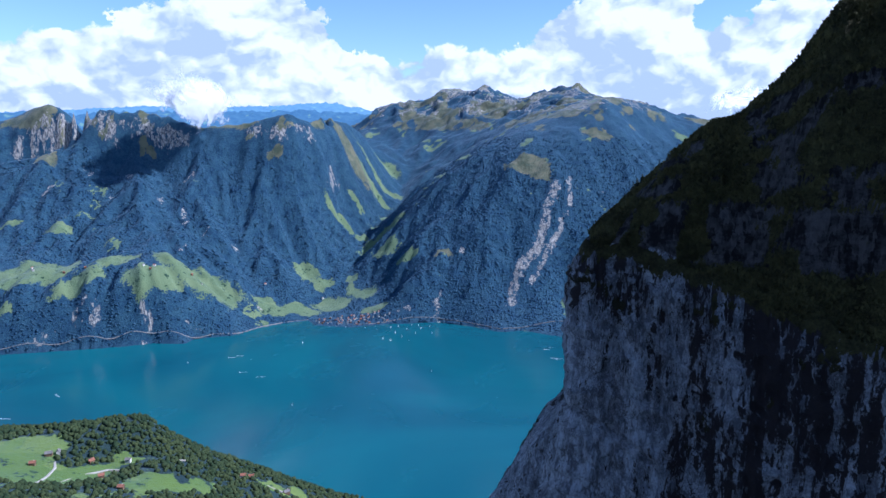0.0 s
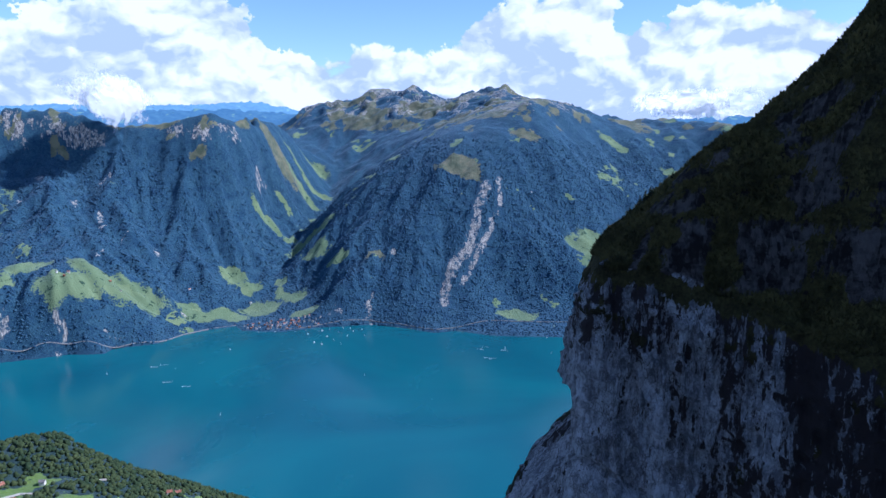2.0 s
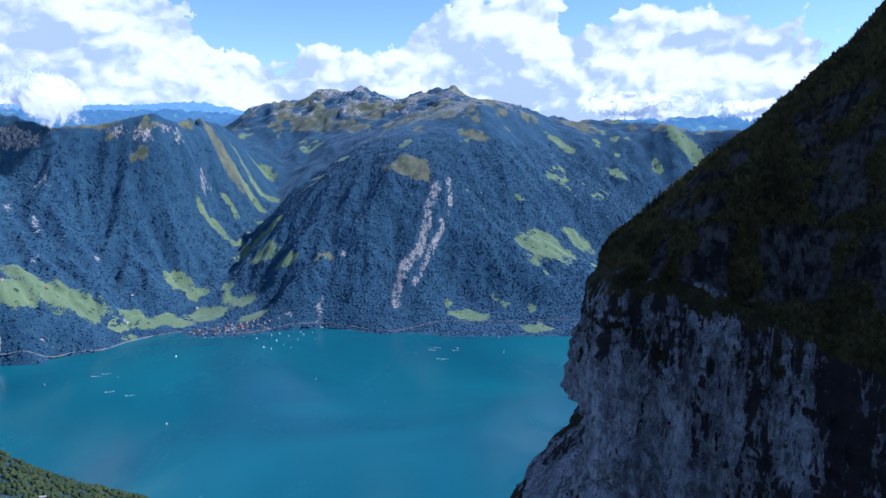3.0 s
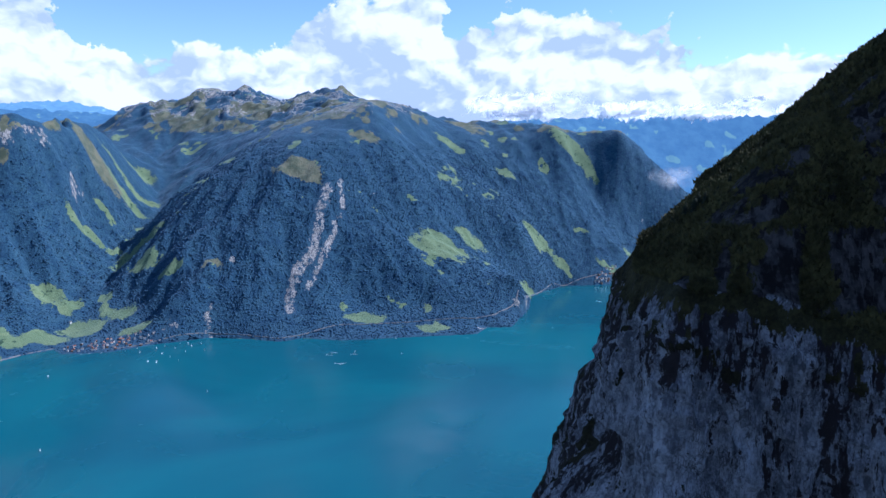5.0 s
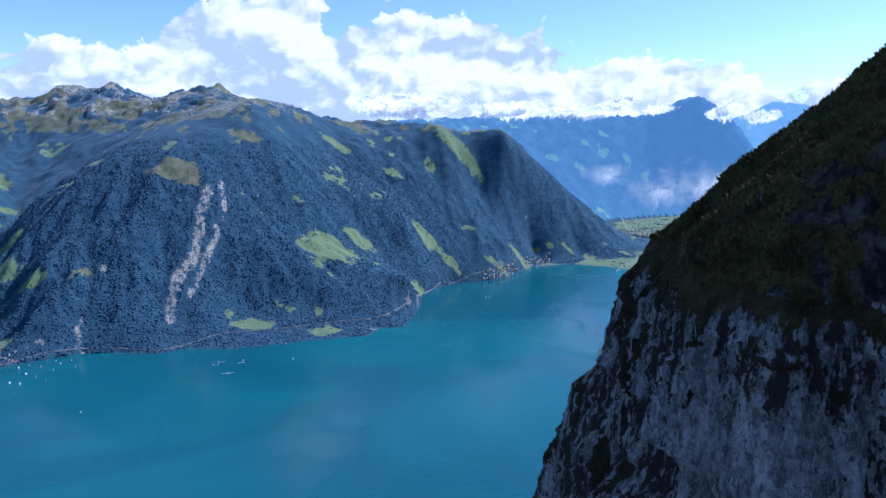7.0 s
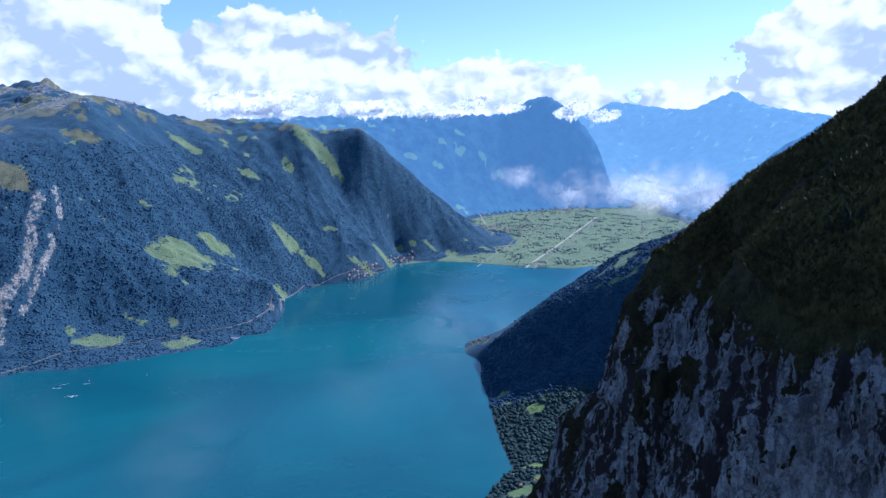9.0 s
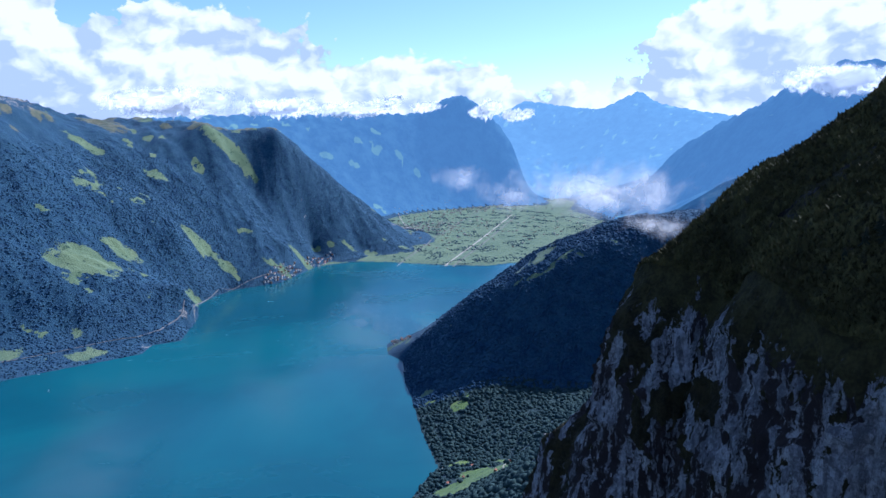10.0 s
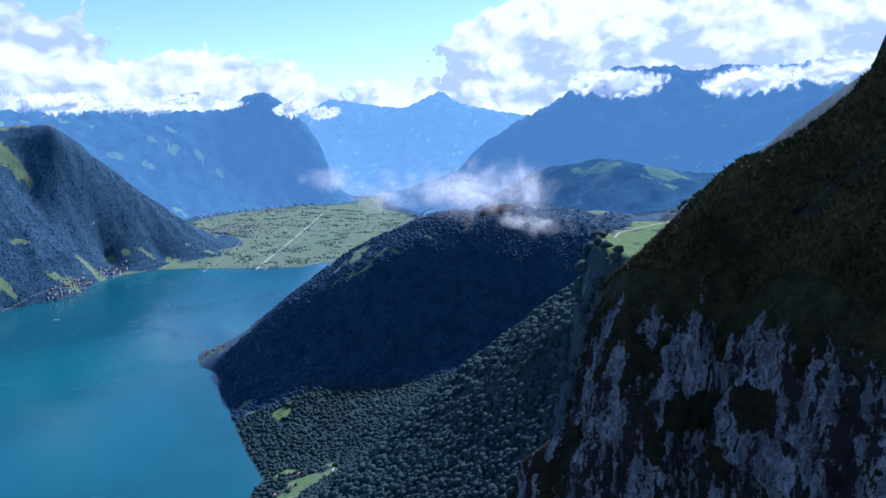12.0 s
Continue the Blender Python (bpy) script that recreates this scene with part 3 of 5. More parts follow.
# ---- ground sheet and water ----
def sheet(name, xs, ys, zs, mat, wrap=False):
    """A mesh over a grid of points."""
    rows, cols = xs.shape
    me = bpy.data.meshes.new(name)
    idx = np.arange(rows * cols).reshape(rows, cols)
    if wrap:
        idx = np.c_[idx, idx[:, :1]]
    quads = np.stack([idx[:-1, :-1], idx[1:, :-1], idx[1:, 1:], idx[:-1, 1:]], -1).reshape(-1, 4)
    me.vertices.add(rows * cols)
    me.vertices.foreach_set("co", np.stack([xs, ys, zs], -1).astype(np.float32).ravel())
    me.loops.add(len(quads) * 4)
    me.loops.foreach_set("vertex_index", quads.astype(np.int32).ravel())
    me.polygons.add(len(quads))
    me.polygons.foreach_set("loop_start", np.arange(0, len(quads) * 4, 4, dtype=np.int32))
    me.polygons.foreach_set("use_smooth", np.ones(len(quads), bool))
    me.materials.append(mat)
    me.update(calc_edges=True)
    me.validate()
    return new(name, me)

turns = np.radians(np.concatenate([np.arange(-180, -46, 2.0), np.arange(-46, 102, 0.22), np.arange(102, 180, 2.0)]))
radii = np.concatenate([np.arange(0, 60, 12.0), np.arange(60, 330, 5.0), np.arange(330, 820, 4.0), np.arange(820, 1480, 3.2), np.arange(1480, 2150, 5.0)])
far_radii = np.r_[2140.0, np.geomspace(2150, 4900, 110)]


def blobs(x, y, patches, seed):
    """Soft ovals placed to fit the camera's view, lying across its line of sight, with an uneven edge. A patch: x, y,
    half width, half depth.
    """
    best = np.zeros(np.shape(x))
    wx = x + 26 * (fractal(x / 24, y / 24, 4, seed) - 0.5)
    wy = y + 26 * (fractal(x / 24, y / 24, 4, seed + 9) - 0.5)
    wx, wy = wx + 9 * (fractal(x / 7, y / 7, 3, seed + 4) - 0.5), wy + 9 * (fractal(x / 7, y / 7, 3, seed + 5) - 0.5)
    for px, py, a, b in patches:
        a, b = min(a, 2.6 * b), b
        near = np.hypot(x - px, y - py) < 2.2 * max(a, b) + 20
        c, s = py / math.hypot(px, py), px / math.hypot(px, py)
        u, v = (wx[near] - px) * c - (wy[near] - py) * s, (wx[near] - px) * s + (wy[near] - py) * c
        best[near] = np.maximum(best[near], np.clip(1.5 - np.hypot(u / a, v / b), 0, 1))
    return best


def strip(x, y, line, width, seed):
    d = near_line(line, x + 10 * (fractal(x / 16, y / 16, 4, seed) - 0.5), y, False)
    return np.clip(1.5 - d / width, 0, 1)

MEADOW_BENCH = [(-599, 992, 59, 35), (-520, 967, 36, 15), (-421, 983, 65, 17), (-378, 1042, 64, 37), (-360, 1065, 29, 23), (-494, 1016, 38, 15), (-627, 1111, 28, 12), (-702, 1115, 15, 8), (-600, 919, 12, 5), (-244, 1200, 21, 18), (-207, 1185, 18, 15), (-275, 1078, 23, 19), (-234, 1096, 37, 17), (-184, 1131, 29, 23), (-129, 1154, 21, 18), (-114, 1098, 19, 16)]
MEADOW_VALLEY = [(-204, 1346, 45, 10), (-178, 1412, 46, 6), (-153, 1508, 70, 16), (-147, 1575, 70, 20), (-144, 1696, 38, 30), (-160, 1350, 11, 11), (-106, 1234, 22, 15), (-62, 1183, 17, 8), (-117, 1301, 42, 20), (-192, 1339, 30, 6)]
PASTURE = [(157, 1288, 41, 19), (187, 1271, 15, 11), (5, 1158, 13, 7), (302, 1362, 27, 15), (-316, 1322, 15, 5), (-372, 1335, 12, 5), (-547, 1297, 19, 6), (-707, 1243, 18, 16), (-703, 1304, 23, 5), (-624, 1304, 58, 5), (-309, 1350, 45, 6), (-220, 1482, 60, 24)]
MEADOW_AXEN = [(393, 1165, 45, 27), (377, 1148, 44, 18), (462, 1201, 29, 16), (635, 1260, 41, 14), (677, 1240, 19, 10), (512, 1461, 36, 14), (654, 1488, 13, 12), (804, 1449, 67, 20), (851, 1424, 40, 6), (729, 1420, 44, 6), (619, 1395, 18, 10), (748, 1296, 26, 5), (362, 1248, 11, 5), (222, 1049, 30, 18), (315, 997, 25, 14), (892, 1286, 37, 14), (1000, 1327, 39, 5)]
MEADOW_FLU = [(563, 1158, 20, 17), (677, 1241, 14, 8), (789, 1237, 29, 10), (962, 1349, 27, 5), (1046, 1322, 32, 7)]
MEADOW_WEST = [(650, 517, 7, 3), (660, 502, 9, 4), (673, 487, 10, 4), (686, 474, 9, 4), (607, 586, 5, 3), (406, 378, 14, 8), (408, 358, 14, 7), (432, 360, 14, 7), (1364, 388, 50, 14), (1376, 264, 39, 29), (421, 411, 12, 8), (440, 377, 13, 12), (382, 362, 33, 20), (140, 72, 20, 12), (168, 69, 36, 13), (118, 66, 30, 16), (95, 58, 25, 14), (628, 712, 18, 10)]
MEADOW_HILL = [(-246, 374, 22, 16), (-226, 352, 20, 14), (-236, 338, 30, 16), (-200, 360, 16, 8), (-204, 350, 14, 8), (-184, 375, 10, 5), (-156, 358, 16, 10), (-140, 366, 14, 8), (-160, 344, 22, 7), (-110, 407, 9, 4), (-96, 418, 8, 4), (-270, 330, 40, 30)]
MEADOW_FAR = [(1769, 2022, 40, 10), (1713, 2049, 24, 12), (1862, 1975, 26, 10), (1800, 2060, 20, 8), (1650, 2010, 24, 8), (1900, 1940, 18, 8), (1560, 2060, 30, 10)]
SCAR = [(204, 1245), (185, 1215), (177, 1188), (159, 1155), (133, 1134), (118, 1107), (109, 1072)]
SCAR_SIDE = [(230, 1262), (226, 1225), (195, 1173), (166, 1133), (144, 1104)]
WALL = [(-782, 1281), (-703, 1308), (-603, 1301), (-547, 1317), (-487, 1324)]
WALL_SOUTH = [(-374, 1345), (-307, 1338), (-261, 1377)]
CRAGS = [(-4, 1088, 9, 18), (-57, 1080, 9, 12), (29, 1165, 6, 12), (-499, 934, 21, 10), (-559, 912, 31, 7), (-620, 905, 22, 8), (-450, 1190, 8, 16), (-500, 1215, 9, 14), (-350, 1180, 8, 14), (-560, 1250, 10, 10), (-640, 1240, 14, 8), (-432, 939, 18, 5), (-365, 973, 11, 5), (-292, 1057, 8, 8), (-461, 1269, 11, 11), (-399, 1163, 14, 12), (-427, 1112, 8, 9), (-570, 1200, 12, 11), (-681, 1188, 13, 6), (483, 1037, 15, 14), (398, 982, 9, 9), (-7, 1073, 8, 9), (-59, 1078, 5, 7), (377, 1093, 7, 8), (283, 1247, 6, 7)]


def masks(x, y, z, slope):
    meadow = np.maximum.reduce([blobs(x, y, p, 50 + 3 * k) for k, p in enumerate((MEADOW_BENCH, MEADOW_VALLEY, MEADOW_AXEN, MEADOW_FLU, MEADOW_WEST, MEADOW_HILL, MEADOW_FAR))])
    spots = fractal(x / 40, y / 40, 5, 21)
    meadow = np.maximum(meadow, np.clip((spots - 0.66) * 9, 0, 0.8) * (slope < 0.8))
    flat = np.clip((16 - z) / 6, 0, 1) * np.clip((0.22 - slope) * 12, 0, 1) * (np.hypot(x, y) > 1250)
    meadow = np.maximum(meadow, flat)
    pasture = np.maximum(blobs(x, y, PASTURE, 90), np.clip((z - 292) / 20, 0, 1) * np.clip((fractal(x / 50, y / 50, 5, 23) - 0.42) * 6, 0, 1) * (np.hypot(x, y) > 800))
    broken = fractal(x / 14, y / 14, 4, 29)
    near_alp = np.hypot(x, y) < 280
    meadow = np.where(near_alp & (slope > 0.9), 0.0, meadow)
    rock = np.maximum(blobs(x, y, CRAGS, 95) * np.clip(broken * 3.0 - 0.3, 0, 1) * np.clip(fractal(x / 7, y / 7, 4, 35) * 3.6 - 0.6, 0, 1), np.clip((slope - 3.3) * 2.5, 0, 1) * np.clip((broken - 0.4) * 5, 0, 1))
    for k, (line, width) in enumerate(((SCAR, 11), (SCAR_SIDE, 6), (WALL, 11), (WALL_SOUTH, 9))):
        rock = np.maximum(rock, strip(x, y, line, width, 70 + k) * np.clip(broken * (4.2 if k < 2 else 2.6) - 0.3, 0, 1))
    high = np.clip((z - 318) / 30, 0, 1) * np.clip((fractal(x / 30, y / 30, 5, 33) - 0.36) * 5, 0, 1)
    return meadow, np.maximum(rock, 0.9 * high), pasture


def lay(name, rings, mat, label, category):
    A, R = np.meshgrid(turns, rings)
    gx, gy = R * np.sin(A), R * np.cos(A)
    gz = land(gx, gy)
    ob = tagged(sheet(name, gx, gy, gz, MAT[mat], True), label, category, kind="structure")
    slope = np.hypot(np.gradient(gz, axis=0) / np.maximum(np.gradient(R, axis=0), 1), np.gradient(gz, axis=1) / np.maximum(R * np.gradient(A, axis=1), 0.5))
    meadow, rock, pasture = masks(gx, gy, gz, slope)
    rock = np.where((R > 2140) | ((A > radians(68)) & (R > 1560)), rock * 0.25, rock)
    cov = ob.data.color_attributes.new("cover", "FLOAT_COLOR", "POINT")
    cov.data.foreach_set("color", np.stack([meadow, rock, pasture, np.ones_like(rock)], -1).astype(np.float32).ravel())
    if name == "ground":  # nearer ground, and the ranges behind the bay that glow blue in place of haze
        for other in ("ground_near", "ridge_haze", "blue_haze"):
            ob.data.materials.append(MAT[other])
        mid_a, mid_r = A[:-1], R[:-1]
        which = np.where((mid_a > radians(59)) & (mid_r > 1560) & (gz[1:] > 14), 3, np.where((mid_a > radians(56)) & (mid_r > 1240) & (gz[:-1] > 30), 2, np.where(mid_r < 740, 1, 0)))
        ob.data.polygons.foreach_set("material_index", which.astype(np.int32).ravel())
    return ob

ground = lay("ground", radii, "ground_hazed", "forested alpine slopes with meadows, gullies and limestone walls", "ground")
backdrop = lay("backdrop", far_radii, "blue_haze", "hazy blue mountain ranges behind a wide valley floor", "mountains")
# paler haze glow past 3080, none on the nearer plain
backdrop.data.materials.append(MAT["pale_haze"])
backdrop.data.materials.append(MAT["ground_hazed"])
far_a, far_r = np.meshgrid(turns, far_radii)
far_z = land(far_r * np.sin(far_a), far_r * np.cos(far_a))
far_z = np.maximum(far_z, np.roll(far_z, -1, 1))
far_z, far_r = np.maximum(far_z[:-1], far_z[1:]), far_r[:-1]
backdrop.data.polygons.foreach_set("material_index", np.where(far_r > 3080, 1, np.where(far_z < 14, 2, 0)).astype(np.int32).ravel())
LA, LR = np.meshgrid(np.radians(np.arange(-180, 180, 6.0)), np.array([0.0, 300, 900, 1600, 2200, 4950]))
water = tagged(sheet("water", LR * np.sin(LA), LR * np.cos(LA), LR * 0, MAT["lake_water"], True), "calm turquoise lake with faint wind streaks", "lake", kind="structure")

# ---- the near mountain: cliff below the rim, turf slope and rock bands above it ----
RIM = [(90, -14, 286), (40, 14, 289), (24, 23.2, 291.2), (17.9, 27.3, 291.3), (14.1, 29.5, 292.8), (11.3, 31.7, 293.9), (8.5, 32.5, 294.7), (6.8, 33, 294.8), (7.7, 34.7, 294.7), (7.9, 37.4, 294.4), (10.6, 40.6, 295.5), (14.3, 42.3, 293.1), (14.4, 46.3, 294.4), (18.4, 48.8, 292.5), (21.5, 48.6, 291), (30, 49.2, 289.5), (45, 49, 286), (80, 48, 280)]
TOP = [(9, 34.9, 295.7), (11.5, 34.1, 299.1), (12.9, 33.6, 300.4), (14.4, 33.1, 299.6), (16, 32.3, 300.3), (17.5, 31.6, 305.0), (22, 29, 309.3), (30, 25, 317.9), (14.2, 31.6, 295.1), (14.7, 31, 293.0), (18, 29, 292.4), (25, 25.2, 296.3), (40, 16, 299.0), (14.6, 42.2, 297.6), (21.7, 45.5, 294.5), (21.9, 42.8, 295.1), (22, 40, 296.4), (21.8, 37.8, 303.3), (30, 43, 296.0), (30, 37, 297.9), (45, 44, 287.8), (90, 45, 278.9), (46, 33, 293.9), (52, 10, 331.4), (72, 14, 322.0), (84, 32, 303.0), (60, 8, 369.5), (95, -5, 401.5), (20, 34, 306.5), (24, 33, 306.5), (26, 28.5, 309.2), (18, 38, 302.7), (24, 37, 303.3), (26, 41, 297.3), (34, 33, 306.1), (38, 38, 298.5), (34, 41, 295.7), (16, 36, 300.7), (19, 43, 298.7), (12, 37, 298.4), (28, 34, 305.8)]
INNER = [(100, 28), (70, 29), (50, 30), (38, 31), (32, 31.5), (29.5, 31.8), (28.6, 32.2), (28.3, 33), (28.5, 33.4), (29, 33.4), (30, 33.2), (32, 33), (36, 32.5), (40, 32), (50, 31), (60, 30.2), (75, 29.4), (100, 28.2)]
# how far the wall stands out from the rim: by place along the rim, and by depth below it
OUT_U, OUT_D = [2, 5, 6.5, 7.5, 8.5, 9.5, 10.5, 11.3, 12, 13, 15], [0, 2, 5, 8, 11, 15, 20, 26]
OUT = [[0, 0.06, 0.15, 0.32, 0.58, 0.92, 1.29, 1.69], [0, -0.04, -0.08, 0.05, 0.39, 0.88, 1.43, 2], [0, 0.14, 0.18, 0.26, 0.57, 1.1, 1.8, 2.56], [0, 0.58, 0.68, 0.61, 1, 1.76, 2.77, 3.88], [0, 0.08, 0.29, 0.4, 1.48, 3.28, 5.05, 6.72], [0, 0.39, 1.28, 1.53, 2.34, 4.7, 7.29, 9.52], [0, 0.59, 1.25, 1.94, 2.77, 3.94, 5.46, 7.1], [0, 0.8, 1.5, 1.9, 2.4, 3.2, 4.5, 6], [0, 1.0, 1.8, 2.5, 3.1, 4, 5.2, 6.5], [0, 0.3, 0.9, 1.5, 2.2, 3.2, 4.6, 6], [0, 0, 0.4, 1, 1.8, 3, 4.4, 5.8]]
top_known = np.array([*along(RIM, 3.0), *[np.array(p, float) for p in TOP]])
tg = np.hypot(top_known[:, None, 0] - top_known[:, 0], top_known[:, None, 1] - top_known[:, 1]) / 10
top_w = np.linalg.solve(np.block([[tg, np.ones((len(tg), 1))], [np.ones((1, len(tg))), np.zeros((1, 1))]]), np.r_[top_known[:, 2], 0])


def top_height(x, y):
    d = np.sqrt((np.ravel(x)[:, None] - top_known[:, 0]) ** 2 + (np.ravel(y)[:, None] - top_known[:, 1]) ** 2) / 10
    return (d @ top_w[:-1] + top_w[-1]).reshape(np.shape(x))


def spread(points, s):
    """Points at the shares s of a line's index, smoothly."""
    p = np.array(points, float)
    k = np.arange(len(p))
    fine = np.linspace(0, len(p) - 1, 60 * len(p))
    q = np.stack([np.interp(fine, k, p[:, c]) for c in range(p.shape[1])], -1)
    w = np.hanning(61)
    w /= w.sum()
    q = np.stack([np.convolve(np.r_[np.full(30, c[0]), c, np.full(30, c[-1])], w, "valid") for c in q.T], -1)
    return np.stack([np.interp(s, fine, q[:, c]) for c in range(p.shape[1])], -1)

n_last = len(RIM) - 1
US = np.concatenate([np.linspace(0, 1.5, 40), np.linspace(1.5, 14.5, 580)[1:], np.linspace(14.5, n_last, 60)[1:]])
rim, inner = spread(RIM, US), spread(INNER, US)
tang = np.gradient(rim[:, :2], axis=0)
tang /= np.linalg.norm(tang, axis=1)[:, None]
outward = np.stack([-tang[:, 1], tang[:, 0]], -1)
dist = np.r_[0, np.cumsum(np.linalg.norm(np.diff(rim[:, :2], axis=0), axis=1))]
drops = np.concatenate([np.linspace(0, 22, 250), np.linspace(22, 110, 30)[1:]])
table = np.stack([np.interp(drops, OUT_D, row) for row in OUT])
stand = np.stack([np.interp(US, OUT_U, table[:, k]) for k in range(len(drops))])
DU, DD = np.meshgrid(np.arange(len(US)), drops)
DX = dist[DU]
stand = stand + np.clip(DD - 26, 0, 90) * 0.15
wander = DX + 0.5 * (fractal(DX / 3.0, DD / 5.0, 3, 44) - 0.5)
flute = fractal(wander / 1.25, DD / 8.0, 5, 31, True) - 0.6
block = fractal(DX / 3.2, DD / 3.2, 4, 37) - 0.5
chip = fractal(DX / 0.5 + 0.5 * fractal(DX, DD, 2, 38), DD / 1.0, 4, 39, True) - 0.6
ledge = fractal(DX / 6.0, DD / 1.0, 4, 47, True) - 0.6
amount = np.clip(DD / 1.5, 0, 1)
# an overhang below the nose of the buttress, and a slanting crack in the front wall
nose = np.exp(-((US[DU] - 9.2) / 0.8) ** 2)
hang = -1.5 * nose * np.clip((DD - 6.4 - 0.8 * block) / 0.25, 0, 1) * np.clip((11.5 - DD) / 3, 0, 1)
rift_at = 8.2 + (dist[DU] - np.interp(7.4, US, dist)) * -0.42
rift = -0.35 * np.exp(-((DD - rift_at) / 0.14) ** 2) * (US[DU] < 7.6) * (US[DU] > 5.2)
# a lower rock tower leaning on the wall's far edge
tower = np.exp(-((DX - np.interp(12.5, US, dist)) / 1.15) ** 4) * np.clip((DD - 6.4 - 1.6 * block - 0.5 * np.abs(DX - np.interp(12.2, US, dist))) / 1.3, 0, 1) * (1.35 + np.clip(DD - 7, 0, 9) * 0.12)
stand = stand + tower + 0.25 * amount + amount * (0.6 * flute + 0.9 * block + 0.62 * chip + 0.3 * ledge) + hang + rift
cx, cy = rim[DU, 0] + outward[DU, 0] * stand, rim[DU, 1] + outward[DU, 1] * stand
cz = rim[DU, 2] - DD + 0.35 * (fractal(DX / 0.9, DD / 3.0, 4, 49) - 0.5) * 2 * np.clip(1 - DD / 3, 0, 1)
ups = np.linspace(0, 1, 170)[1:] ** 1.3
TU, TV = np.meshgrid(np.arange(len(US)), ups[::-1])
tx, ty = rim[TU, 0] * (1 - TV) + inner[TU, 0] * TV, rim[TU, 1] * (1 - TV) + inner[TU, 1] * TV
tz = top_height(tx, ty)
fade = np.clip(TV * 22, 0, 1)
tz = tz + fade * (1.5 * (fractal(tx / 4.5, ty / 4.5, 6, 41) - 0.5) + 0.25 * (fractal(tx / 0.7, ty / 0.7, 4, 43) - 0.5))
# strata steps in the bands above the ledge
front = np.clip((8.2 - US[TU]) / 1.0, 0, 1)
tz = tz + front * fade * 0.22 * (np.abs((tz * 0.9 + 1.2 * fractal(tx / 5, ty / 5, 4, 45)) % 1 - 0.5) - 0.25)
top_slope = np.hypot(np.gradient(tz, axis=0) / np.maximum(np.hypot(np.gradient(tx, axis=0), np.gradient(ty, axis=0)), 0.02), 0)
bands = np.clip((fractal(tx / 2.6, (ty + tz) / 2.6, 5, 53) - 0.55 + 0.03 * front) * 8, 0, 0.85) * np.clip((tz - 296.2) / 0.8, 0, 1) * np.clip((11.5 - US[TU]) / 3, 0.6, 1)
slab = front * np.clip((tz - 293.5) / 0.7, 0, 1) * np.clip((297.2 - tz) / 0.9, 0, 1)
bands = np.maximum(bands, slab * np.clip((fractal((tx - ty) / 1.7, tz / 2.4, 5, 54) - 0.36) * 7, 0, 0.95))
turf_top = 1.0 - bands
side = np.clip((US[DU] - 8.4) / 1.2, 0, 1)
turf_face = np.clip(1.25 - DD / (0.5 + (0.9 + 3.4 * side) * fractal(DX / 1.3, DD / 30, 4, 57) ** 1.3), 0, 1)
side_x = cy + 0.5 * cx
sliver = 0.5 * fractal(side_x / 0.6, cz / 1.5, 5, 59) + 0.5 * fractal(side_x / 2.2, cz / 2.6, 4, 60)
shelf = np.clip((sliver - 0.53 + 0.05 * np.clip((US[DU] - 9.2) / 2.5, 0, 1) - DD * 0.003) * 11, 0, 1)
turf_face = np.maximum(turf_face * (0.35 + 0.65 * np.clip((0.9 - fractal(DX / 0.5, DD / 1.6, 4, 62)) * 4, 0, 1)), side * shelf)
turf_face = np.maximum(turf_face, (1 - side) * np.clip((fractal(DX / 0.9, DD / 1.4, 4, 61) - 0.68) * 8, 0, 1) * np.clip(1.4 - DD / 8, 0, 1))
lift = turf_face * amount * 0.18 * fractal(DX / 0.5, DD / 0.5, 3, 63)
cx, cy = cx + outward[DU, 0] * lift, cy + outward[DU, 1] * lift
cliff = tagged(sheet("cliff", np.r_[tx, cx], np.r_[ty, cy], np.r_[tz, cz], MAT["cliff_rock"]), "shaded grey limestone cliff with black streaks under a steep turf slope", "cliff", kind="structure")
face = cliff.data.color_attributes.new("face", "FLOAT_COLOR", "POINT")
run = np.r_[dist[TU], DX] / 100
fall = np.r_[-TV * 20, DD] / 100
face.data.foreach_set("color", np.stack([run, fall, np.r_[turf_top, turf_face], np.ones_like(run)], -1).astype(np.float32).ravel())

# ---- small builders ----
def mesh_of(name, verts, faces, mat, smooth=False):
    """A mesh from arrays of points and of triangles."""
    verts, faces = np.asarray(verts, np.float32), np.asarray(faces, np.int32)
    me = bpy.data.meshes.new(name)
    me.vertices.add(len(verts))
    me.vertices.foreach_set("co", verts.ravel())
    me.loops.add(faces.size)
    me.loops.foreach_set("vertex_index", faces.ravel())
    me.polygons.add(len(faces))
    me.polygons.foreach_set("loop_start", np.arange(0, faces.size, faces.shape[1], dtype=np.int32))
    me.polygons.foreach_set("use_smooth", np.full(len(faces), smooth))
    me.materials.append(mat)
    me.update(calc_edges=True)
    return me


def part(name, bm, mat, parent, label=""):
    me = bpy.data.meshes.new(name)
    bm.to_mesh(me)
    bm.free()
    me.materials.append(mat)
    ob = new(name, me)
    ob.parent = parent
    return tagged(ob, label)


def box(bm, x0, x1, y0, y1, z0, z1):
    v = [bm.verts.new(p) for p in ((x0, y0, z0), (x1, y0, z0), (x1, y1, z0), (x0, y1, z0), (x0, y0, z1), (x1, y0, z1), (x1, y1, z1), (x0, y1, z1))]
    for f in ((3, 2, 1, 0), (4, 5, 6, 7), (0, 1, 5, 4), (1, 2, 6, 5), (2, 3, 7, 6), (3, 0, 4, 7)):
        bm.faces.new([v[k] for k in f])
    return bm


def thing(name, m, label, category, group=""):
    ob = new(name)
    ob.matrix_basis = m
    return tagged(ob, label, category, group)


